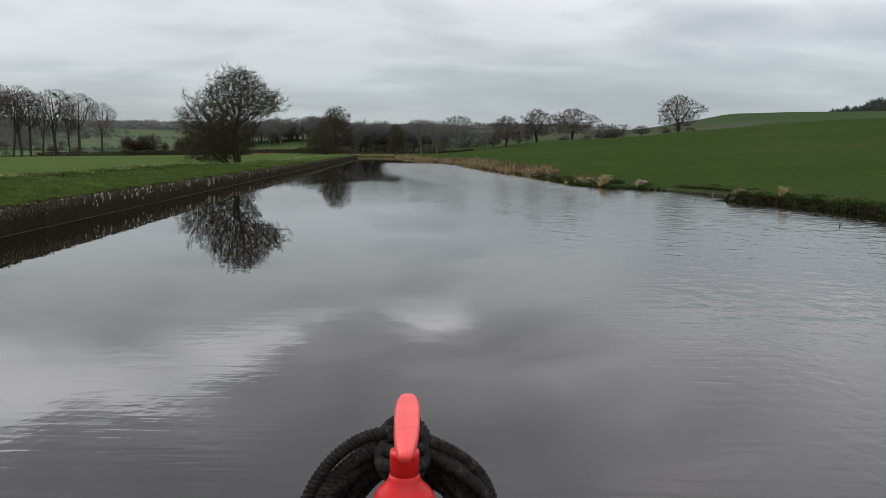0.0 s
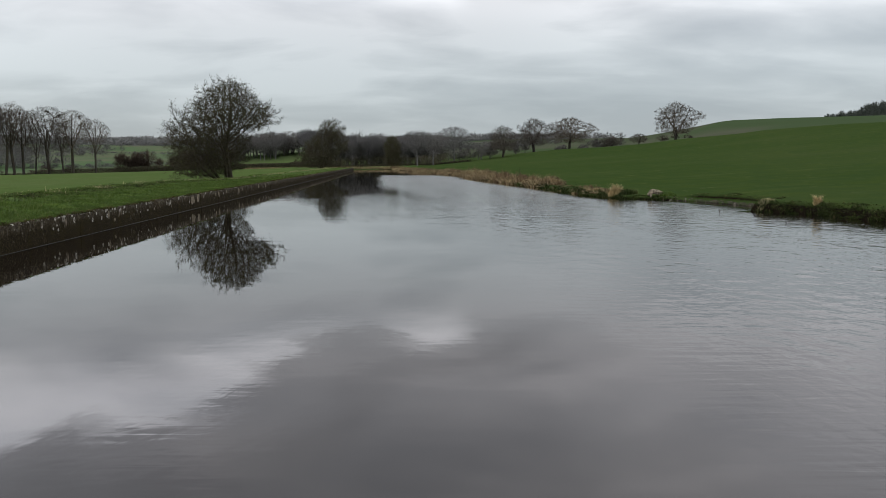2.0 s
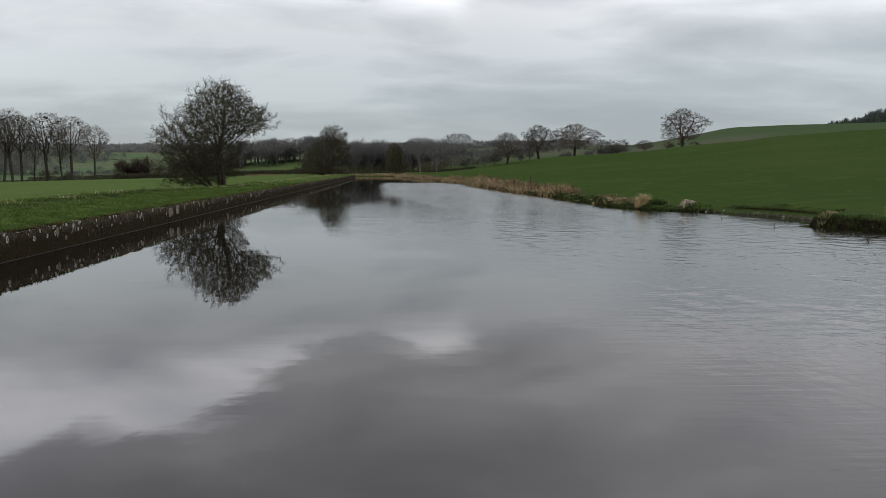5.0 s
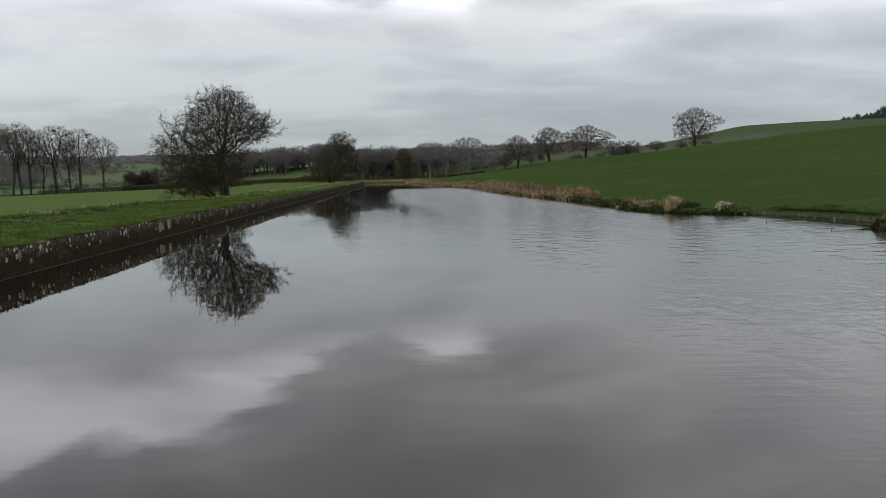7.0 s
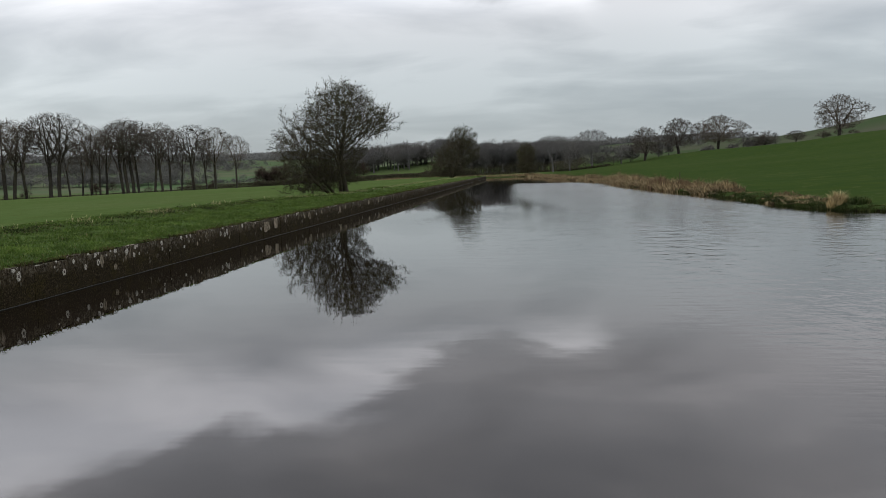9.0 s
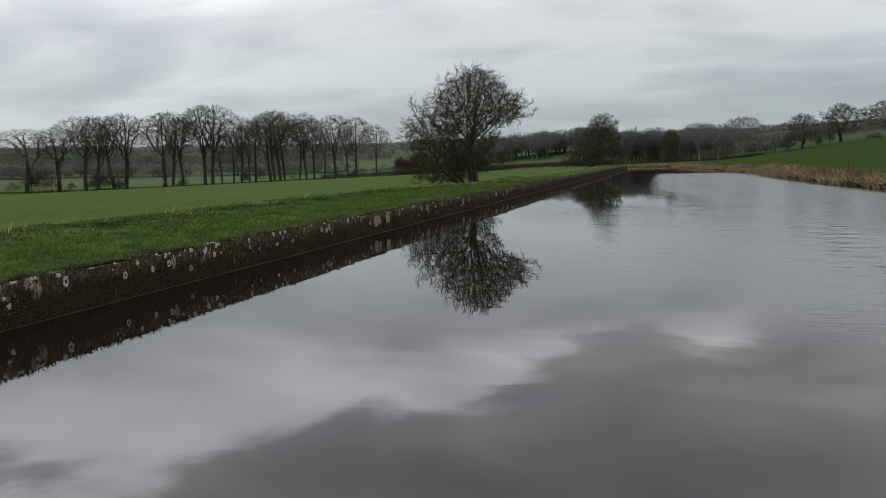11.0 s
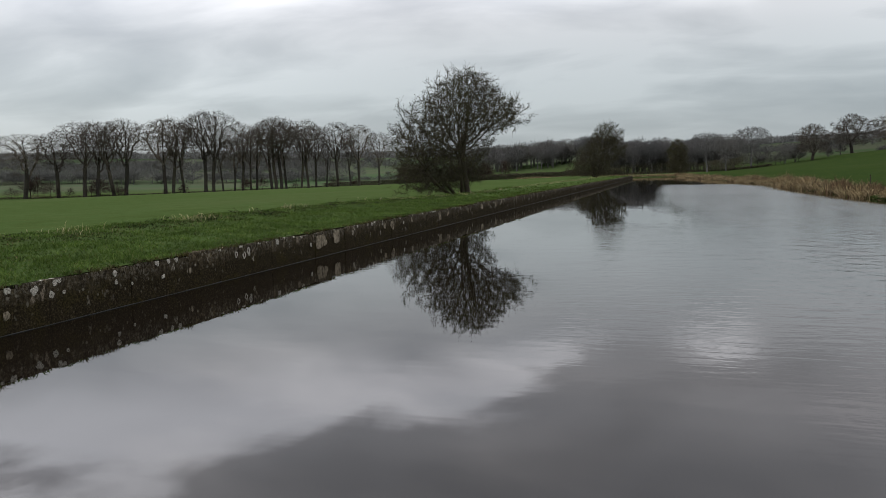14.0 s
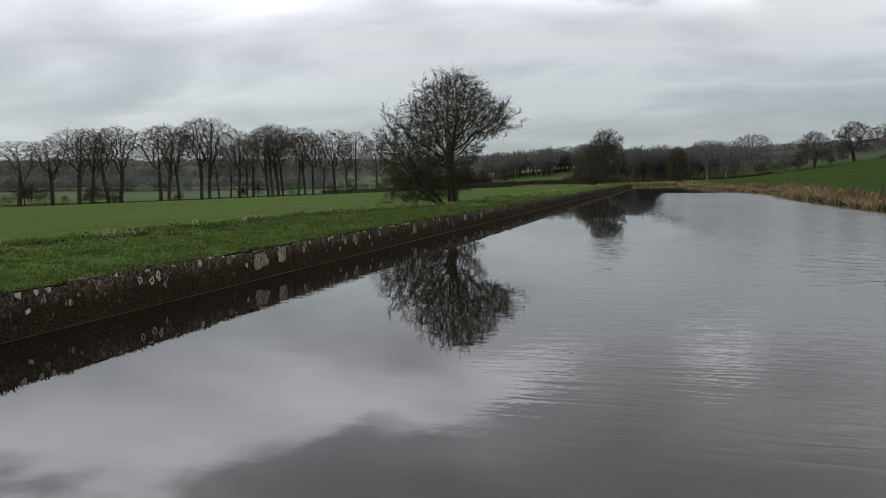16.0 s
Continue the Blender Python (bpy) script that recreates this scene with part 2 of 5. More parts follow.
def stone_material():
    m = Mat("quay_stone", 0.95, 0.04)
    n1, n2 = m.noise(13.0, 10, None, 0.78), m.noise(38.0, 5)
    streak = m.noise(2.2, 5, m.pos((3.2, 3.2, 0.45)))
    c = m.ramp(n1, [(0.38, (0.010, 0.008, 0.005)), (0.50, (0.040, 0.033, 0.020)), (0.58, (0.092, 0.078, 0.050)), (0.68, (0.24, 0.21, 0.15))])
    c = m.mix(m.ramp(streak, [(0.42, 0.55), (0.60, 0.0)]), c, (0.018, 0.015, 0.010))
    c = m.mix(1.0, c, m.ramp(m.random(), [(0.0, (0.8, 0.78, 0.75)), (0.90, (1.10, 1.08, 1.03)), (0.95, (1.4, 1.32, 1.2)), (1.0, (1.8, 1.66, 1.45))]), "MULTIPLY")
    mottle = m.noise(26.0, 7, m.pos((1, 1, 0.8), loc=(7, 1, 2)), 0.72)
    patchy = m.noise(3.0, 4, m.pos(loc=(1, 6, 2)))
    c = m.mix(m.math("MULTIPLY", m.ramp(mottle, [(0.50, 0.0), (0.58, 0.75)]), m.ramp(patchy, [(0.38, 0.25), (0.6, 1.0)])), c, (0.145, 0.132, 0.105))
    c = m.mix(m.ramp(mottle, [(0.32, 0.8), (0.42, 0.0)]), c, (0.008, 0.007, 0.005))
    # moss on the wet lower part, a growth line of its own
    z = m.axis(2)
    edge = m.math("ADD", z, m.math("MULTIPLY", m.noise(5.0, 9, None, 0.72), -0.66))
    c = m.mix(m.ramp(edge, [(0.0, 0.94), (0.16, 0.0)]), c, m.ramp(n2, [(0.36, (0.006, 0.0048, 0.0026)), (0.58, (0.026, 0.020, 0.010)), (0.68, (0.070, 0.059, 0.037))]))
    # pale limewashed patches and ochre moss, each with its own ragged edge
    pale = m.math("MULTIPLY", m.ramp(m.noise(1.5, 9, m.pos((1.5, 1.5, 0.6)), 0.7), [(0.60, 0.0), (0.63, 0.8)]), m.ramp(edge, [(-0.08, 0.0), (0.0, 1.0)]))
    c = m.mix(pale, c, m.ramp(n1, [(0.40, (0.10, 0.080, 0.055)), (0.60, (0.31, 0.265, 0.20))]))
    ochre = m.math("MULTIPLY", m.ramp(m.noise(2.4, 8, m.pos(loc=(2, 9, 4)), 0.7), [(0.52, 0.0), (0.60, 0.8)]), m.ramp(z, [(0.30, 1.0), (0.5, 0.0)]))
    c = m.mix(ochre, c, m.ramp(n2, [(0.4, (0.012, 0.010, 0.004)), (0.62, (0.042, 0.034, 0.013))]))
    # lichen rosettes and pale runs
    warp = m.n.new("ShaderNodeVectorMath")
    warp.operation = "ADD"
    nv = m.n.new("ShaderNodeTexNoise")
    nv.inputs["Scale"].default_value = 11.0
    m.l.new(m.geo.outputs["Position"], nv.inputs["Vector"])
    sc = m.n.new("ShaderNodeVectorMath")
    sc.operation = "SCALE"
    sc.inputs["Scale"].default_value = 0.10
    m.l.new(nv.outputs["Color"], sc.inputs[0])
    m.l.new(m.pos((1, 1, 0.75)), warp.inputs[0])
    m.l.new(sc.outputs[0], warp.inputs[1])
    ros = m.voronoi(3.4, warp.outputs[0])
    pick = m.noise(1.1, 3)
    ring = m.ramp(ros, [(0.0, 0.1), (0.07, 0.25), (0.12, 1.0), (0.17, 0.9), (0.21, 0.0)])
    amount = m.math("MULTIPLY", ring, m.ramp(pick, [(0.48, 0.0), (0.54, 0.8)]))
    amount = m.math("MULTIPLY", amount, m.ramp(z, [(0.12, 0.0), (0.26, 1.0)]))
    amount = m.math("MULTIPLY", amount, m.ramp(n2, [(0.36, 0.1), (0.55, 1.0)]))
    c = m.mix(amount, c, (0.36, 0.34, 0.28))
    spots = m.math("MULTIPLY", m.ramp(m.voronoi(10.0, warp.outputs[0]), [(0.14, 1.0), (0.26, 0.0)]), m.ramp(m.noise(2.0, 2, m.pos(loc=(5, 3, 1))), [(0.48, 0.0), (0.58, 0.55)]))
    spots = m.math("MULTIPLY", spots, m.ramp(z, [(0.10, 0.0), (0.3, 1.0)]))
    c = m.mix(spots, c, (0.24, 0.225, 0.18))
    capping = m.math("MULTIPLY", m.ramp(z, [(0.535, 0.0), (0.565, 1.0)]), m.ramp(m.noise(5.0, 8, None, 0.7), [(0.56, 0.0), (0.62, 1.0)]))
    c = m.mix(capping, c, (0.50, 0.48, 0.41))
    m.color(c)
    m.bump(m.math("ADD", n1, m.math("MULTIPLY", n2, 0.5)), 0.7, 0.03)
    return m.m


def blade_material(name, stops, rough=0.7, through_light=0.35):
    m = Mat(name, rough, 0.05)
    c = m.ramp(m.random(True), stops)
    shade = m.ramp(m.noise(1.3, 4), [(0.32, (0.56, 0.58, 0.60)), (0.68, (1.36, 1.32, 1.22))])
    c = m.mix(1.0, c, shade, "MULTIPLY")
    m.color(c)
    tr = m.n.new("ShaderNodeBsdfTranslucent")
    m.l.new(c, tr.inputs["Color"])
    mx = m.n.new("ShaderNodeMixShader")
    mx.inputs[0].default_value = through_light
    m.l.new(m.b.outputs[0], mx.inputs[1])
    m.l.new(tr.outputs[0], mx.inputs[2])
    m.l.new(mx.outputs[0], m.n["Material Output"].inputs["Surface"])
    return m.m


M_GROUND, M_WATER, M_STONE = ground_material(), water_material(), stone_material()
M_BARK = bark_material("grey_bark", (0.018, 0.017, 0.014), (0.042, 0.038, 0.032), (0.045, 0.047, 0.028))
M_TWIG = bark_material("brown_twigs", (0.046, 0.040, 0.034), (0.092, 0.080, 0.066), (0.078, 0.075, 0.052))
# far trees: distance haze put into the bark colour, paler and greyer
M_FARTREE = bark_material("hazed_tree_bark", (0.070, 0.071, 0.074), (0.135, 0.134, 0.134), (0.112, 0.116, 0.108))
M_HAW = bark_material("hawthorn_bark", (0.026, 0.023, 0.015), (0.062, 0.055, 0.038), (0.060, 0.065, 0.034))
M_BUD = blade_material("hawthorn_buds", [(0.0, (0.046, 0.044, 0.018)), (0.5, (0.056, 0.056, 0.022)), (1.0, (0.070, 0.085, 0.026))])
M_GRASS = blade_material("bank_grass", [(0.0, (0.036, 0.067, 0.013)), (0.5, (0.060, 0.103, 0.021)), (0.92, (0.090, 0.137, 0.032)), (1.0, (0.134, 0.140, 0.056))])
M_HUMMOCK = blade_material("hummock_grass", [(0.0, (0.021, 0.032, 0.009)), (0.5, (0.032, 0.051, 0.014)), (0.85, (0.048, 0.062, 0.021)), (1.0, (0.149, 0.127, 0.063))])
M_DRY = blade_material("dry_grass", [(0.0, (0.11, 0.13, 0.05)), (0.5, (0.24, 0.225, 0.115)), (1.0, (0.42, 0.38, 0.24))])
M_REED = blade_material("dead_reeds", [(0.0, (0.055, 0.034, 0.022)), (0.5, (0.115, 0.076, 0.047)), (0.85, (0.20, 0.145, 0.092)), (1.0, (0.06, 0.075, 0.025))])
M_SEDGE = blade_material("bleached_sedge", [(0.0, (0.060, 0.042, 0.024)), (0.5, (0.19, 0.145, 0.082)), (0.93, (0.42, 0.34, 0.205)), (1.0, (0.07, 0.09, 0.03))])
M_STRAW = blade_material("straw_grass", [(0.0, (0.16, 0.12, 0.06)), (0.5, (0.40, 0.32, 0.17)), (0.95, (0.55, 0.46, 0.27)), (1.0, (0.08, 0.10, 0.03))])
M_HEDGE = blade_material("hedge_twigs", [(0.0, (0.038, 0.033, 0.024)), (0.6, (0.064, 0.056, 0.040)), (1.0, (0.06, 0.075, 0.038))])

# ---------------------------------------------------------------- plan of the canal
BANK_R = [(-300, 15.0), (-60, 14.0), (0, 13.2), (19.9, 12.7), (23.5, 12.45), (25.5, 12.25), (27.2, 12.0), (28.3, 11.7), (29.2, 11.2), (30.0, 10.7), (30.5, 10.5), (31.0, 11.3), (31.8, 11.7),
          (33.3, 11.65), (34.6, 11.45), (36, 11.05), (37.2, 10.65), (38.1, 10.15), (39.3, 8.85), (41, 7.75), (43.9, 7.3), (50.3, 7.0), (57, 6.35), (64, 5.5), (70, 4.9), (76, 4.3), (82, 3.6), (96, 3.4), (104, 1.8), (118, -0.3),
          (128, -1.8), (142, -3.9), (165, -7.2), (188, -11.0), (194, -15.0), (4000, -15.5)]


def wall_x(y):
    """The face of the quay wall."""
    return -9.92 - 0.06 * (y - 35)


def left_x(y):
    base = wall_x(min(y, 176.0))
    if y > 174:
        k = min((y - 174) / 14.0, 1.0)
        base -= 12 * k * k * (3 - 2 * k)
    return base


def right_x(y):
    for (y0, x0), (y1, x1) in zip(BANK_R, BANK_R[1:]):
        if y <= y1:
            return x0 + (x1 - x0) * (y - y0) / (y1 - y0)
    return BANK_R[-1][1]


def step(v, lo, hi):
    k = min(max((v - lo) / (hi - lo), 0.0), 1.0)
    return k * k * (3 - 2 * k)


def hill_rise(x, y):
    """Rise of the far country with distance."""
    r = math.hypot(x, y)
    west = step(-x / max(r, 1.0), 0.15, 0.40)
    start, slope = 300 + 160 * west, 0.029 + 0.004 * west
    z = slope * max(min(r, 1500) - start, 0) + 0.004 * max(r - 1500, 0)
    z += 15 * step(x, 135, 215) * math.exp(-((y - 560) / 150) ** 2)
    z += 1.9 * math.exp(-((x - 31) / 21) ** 2 - ((y - 246) / 26) ** 2)
    z += 4.0 * math.exp(-((x + 72) / 75) ** 2 - ((y - 400) / 34) ** 2)
    z += 38 * math.exp(-((x - 565) / 125) ** 2 - ((y - 900) / 260) ** 2)
    z += 3.0 * noise.noise(Vector((x * 0.004, y * 0.004, 0.3))) * step(r, 280, 700)
    return z


def ground_z(x, y):
    xl, xr = left_x(y), right_x(y)
    bump = 0.06 * noise.noise(Vector((x * 0.5, y * 0.5, 2.0))) + 0.03 * noise.noise(Vector((x * 1.7, y * 1.7, 5.0)))
    if y > 196 or x < xl:
        d = max(xl - x, 0.0)
        if y > 196:
            d = max(-8 - x, 0.0)
        brow = 1 - 0.85 * step(y, 40, 62)
        z = 0.585 + 0.012 * step(d, 0.04, 0.1) + brow * (0.11 * step(d, 0.3, 2.2) + 0.14 * step(d, 2.4, 3.8)) - (0.15 + 0.21 * brow) * step(d, 4.2, 7.5) - 0.0172 * min(max(d - 7, 0), 175) + 0.012 * max(d - 200, 0)
        if y > 196:
            z = 0.5 - 0.0172 * min(d, 175) + 0.012 * max(d - 200, 0)
        if y > 196 and x > -8:
            z = max(z, hill_z(x + 12, y))
        z += bump * step(d, 0.3, 1.0) - 0.10 * math.exp(-((x + 17.2) / 2.2) ** 2 - ((y - 66.6) / 4.0) ** 2)
        return z + hill_rise(x, y)
    return hill_z(x - xr, y) + bump * step(x - xr, 0.0, 1.0) + hill_rise(x, y)


def hill_z(d, y):
    beach = step(y, 30.4, 31.2) * (1 - step(y, 37.2, 39))
    lip = (0.36 - 0.2 * step(y, 33, 37)) * step(d, 0.0, 0.32) * (1 - beach) + beach * (0.02 + 0.04 * step(d, 0.1, 0.4) + 0.24 * step(d, 0.42, 0.6) + 0.12 * step(d, 0.6, 1.8))
    k = d if d < 78 else 78 + 26 * (1 - math.exp(-(d - 78) / 26))
    return lip + 0.030 * k + 0.00072 * k * k - 0.012 * max(d - 130, 0) * (1 - step(y, 250, 500)) - 0.55 * step(y, 255, 420) * (0.03 * k + 0.00072 * k * k)


def mesh_object(name, verts, faces, material, parent=None, smooth=False):
    me = bpy.data.meshes.new(name)
    me.from_pydata(verts, [], faces)
    me.materials.append(material)
    if smooth:
        me.polygons.foreach_set("use_smooth", [True] * len(me.polygons))
    me.update()
    ob = new(name, me)
    if parent is not None:
        ob.parent = parent
    return ob


def part(name, bm, material, parent=None, label="", smooth=False):
    """Links a bmesh as one mesh object under its thing."""
    me = bpy.data.meshes.new(name)
    bm.to_mesh(me)
    bm.free()
    me.materials.append(material)
    if smooth:
        me.polygons.foreach_set("use_smooth", [True] * len(me.polygons))
    ob = new(name, me)
    ob.parent = parent
    return tagged(ob, label)


# ---------------------------------------------------------------- ground and water
def stations():
    ys, y = [-400.0, -250, -150, -100, -70, -50, -35, -20, -10], -4.0
    while y < 4000:
        ys.append(y)
        y += 0.7 if y < 27 else 0.3 if y < 41 else 0.7 if y < 46 else 1.2 if y < 80 else 2.0 if y < 172 else 1.5 if y < 200 else 6 if y < 420 else 0.028 * y
    return ys


OUT = [0.05, 0.12, 0.3, 0.6, 0.9, 1.2, 1.6, 2.0, 2.5, 3.0, 3.5, 4.0, 4.6, 5.3, 6.2, 7.5, 9.5, 12, 15, 19, 24, 31, 40, 50, 62, 76, 92, 110, 130, 150, 170, 195, 220, 250, 280, 310, 345, 385,
       425, 470, 520, 570, 630, 690, 760, 840, 920, 1010, 1110, 1230, 1360, 1500, 1700, 2000, 2400, 3200]
OUT_R = [0.0, 0.1, 0.2, 0.32, 0.42, 0.51, 0.6, 0.8, 1.2, 1.6, 2.1] + OUT[9:]
ys = stations()
verts, faces = [], []
for y in ys:
    xl, xr = left_x(y), right_x(y)
    closed = step(y, 193.5, 196.5)
    row = []
    for d in reversed(OUT):
        row.append((xl - d, y, ground_z(xl - d, y)))
    bed = []
    for k in (0.0, 0.25, 0.5, 0.75, 1.0):
        x = xl - 0.28 + (xr - 0.5 - xl + 0.28) * k
        zb = -1.2 if closed == 0 else -1.2 + closed * (ground_z(x, 200.0) + 1.2)
        bed.append((x, y, zb))
    row += bed
    for d in OUT_R:
        row.append((xr + d, y, ground_z(xr + d, y) if d > 0 else -0.12 + 0.5 * closed))
    verts += row
w = len(OUT) + 5 + len(OUT_R)
for j in range(len(ys) - 1):
    for i in range(w - 1):
        a = j * w + i
        faces.append((a, a + 1, a + w + 1, a + w))
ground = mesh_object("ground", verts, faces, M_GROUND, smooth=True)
tagged(ground, "green grazed pasture with a low earth bank along the canal", "grass field", kind="structure")

def wind_at(x, y):
    """Where the breeze ruffles the water: 0 in the lee of the wall and under the banks, 1 towards the open bank."""
    gust = noise.noise(Vector((x * 0.09, y * 0.04, 1.7)))
    streaks = noise.noise(Vector((x * 0.5 + y * 0.06, y * 0.09, 5.5)))
    far_k = step(y, 35, 65)
    lo, hi = 0.16 + 0.09 * far_k, 0.56 - 0.20 * far_k
    open_water = step((x + 0.06 * y) * 0.055 + (1 - 0.9 * far_k) * (0.34 * gust + 0.16 * streaks) + 0.36, lo, hi)
    shore = step(right_x(y) - x, 0.1 + 0.004 * y, 0.35 + 0.026 * y)
    shore *= 0.88 + 0.34 * noise.noise(Vector((x * 0.8 + 0.1 * y, y * 0.16, 8.8))) * (1 - 0.5 * far_k) + 0.2 * noise.noise(Vector((x * 2.3, y * 0.5, 2.8)))
    return open_water * shore * (1 - step(y + 0.9 * x + 3 * streaks, 103, 108))


def ripple(x, y):
    k = wind_at(x, y)
    fine_k = 1 - step(y, 45, 75)
    z = 0.0085 * noise.noise(Vector((x * 3.4 + y * 0.5, y * 2.1 - x * 0.3, 4.0)))
    z += 0.0042 * fine_k * noise.noise(Vector((x * 5.6 - y * 0.8, y * 4.2, 9.0)))
    z += 0.008 * (1 - fine_k) * noise.noise(Vector((x * 1.6, y * 2.0, 6.0)))
    return z * k * (0.75 + 0.9 * noise.noise(Vector((x * 0.45, y * 0.3, 12.0))))


verts, faces = [], []
wy, y = [v for v in ys if v < 8], 8.0
while y < 196.6:
    wy.append(y)
    y += 0.085 if y < 38 else 0.13 if y < 62 else 0.3 if y < 125 else 1.2
across = [i / 14 * 0.42 for i in range(14)] + [0.42 + 0.58 * i / 118 for i in range(119)]
for y in wy:
    xl, xr = left_x(y), right_x(y)
    for k in across:
        x = xl - 0.12 + (xr + 0.22 - xl) * k
        verts.append((x, y, ripple(x, y) if 8 < y < 125 else 0.0))
w = len(across)
for j in range(len(wy) - 1):
    for i in range(w - 1):
        a = j * w + i
        faces.append((a, a + 1, a + w + 1, a + w))
water = mesh_object("water", verts, faces, M_WATER, smooth=True)
water.data.attributes.new("breeze", "FLOAT", "POINT").data.foreach_set("value", [wind_at(x, y) for x, y, _ in verts])
tagged(water, "still dark canal water with light wind ripples", "water", kind="structure")


# ---------------------------------------------------------------- trees
from mathutils.kdtree import KDTree


def tube(V, F, pts, rad, sides):
    n0 = len(V)
    for i, p in enumerate(pts):
        a = pts[min(i + 1, len(pts) - 1)] - pts[max(i - 1, 0)]
        a.normalize()
        u = a.orthogonal().normalized()
        v = a.cross(u)
        for s in range(sides):
            g = 2 * math.pi * s / sides
            V.append(p + (u * math.cos(g) + v * math.sin(g)) * rad[i])
    for i in range(len(pts) - 1):
        for s in range(sides):
            a, b = n0 + i * sides + s, n0 + i * sides + (s + 1) % sides
            F.append((a, b, b + sides, a + sides))


def spike(V, F, p, q, r):
    """A twig that runs out to a point."""
    a = (q - p).normalized()
    u = a.orthogonal().normalized()
    v = a.cross(u)
    n = len(V)
    V += [p + u * r, p + (v * 0.87 - u * 0.5) * r, p - (v * 0.87 + u * 0.5) * r, q]
    F += [(n, n + 1, n + 3), (n + 1, n + 2, n + 3), (n + 2, n, n + 3)]


def branch(rng, p, d, length, r0, r1, segs, wander, lift):
    pts, rad = [p.copy()], [r0]
    d = d.normalized()
    for i in range(segs):
        d = (d + Vector((rng.gauss(0, wander), rng.gauss(0, wander), rng.gauss(0, wander) + lift))).normalized()
        pts.append(pts[-1] + d * (length / segs))
        rad.append(r0 + (r1 - r0) * (i + 1) / segs)
    return pts, rad, d


def along(pts, rad, k):
    f = k * (len(pts) - 1)
    i = min(int(f), len(pts) - 2)
    return pts[i].lerp(pts[i + 1], f - i), (pts[i + 1] - pts[i]).normalized(), rad[i] + (rad[i + 1] - rad[i]) * (f - i)


def side_way(rng, d, angle):
    u = d.orthogonal().normalized()
    g = rng.uniform(0, 2 * math.pi)
    s = u * math.cos(g) + d.cross(u) * math.sin(g)
    return (d * math.cos(angle) + s * math.sin(angle)).normalized()


def table(rows, z):
    for (z0, a0), (z1, a1) in zip(rows, rows[1:]):
        if z <= z1:
            return a0 + (a1 - a0) * max(z - z0, 0) / (z1 - z0)
    return rows[-1][1]


def crown_points(rng, count, low, high, left, right, shell=0.5, lumps=0.25):
    """Points that fill a crown; left and right: half widths by height."""
    pts = []
    while len(pts) < count:
        z = rng.uniform(low, high)
        l, r = table(left, z), table(right, z)
        mid_x, half = (r - l) / 2, (r + l) / 2
        if half <= 0.05 or rng.random() > half / max(max(a for _, a in left), max(a for _, a in right)):
            continue
        a, q = rng.uniform(0, 6.283), rng.random() ** shell
        q *= 1 + lumps * noise.noise(Vector((math.cos(a) * 1.6, math.sin(a) * 1.6, z / high * 4.5 + len(left))))
        pts.append(Vector((mid_x + math.cos(a) * q * half, math.sin(a) * q * half * 0.92, z)))
    return pts


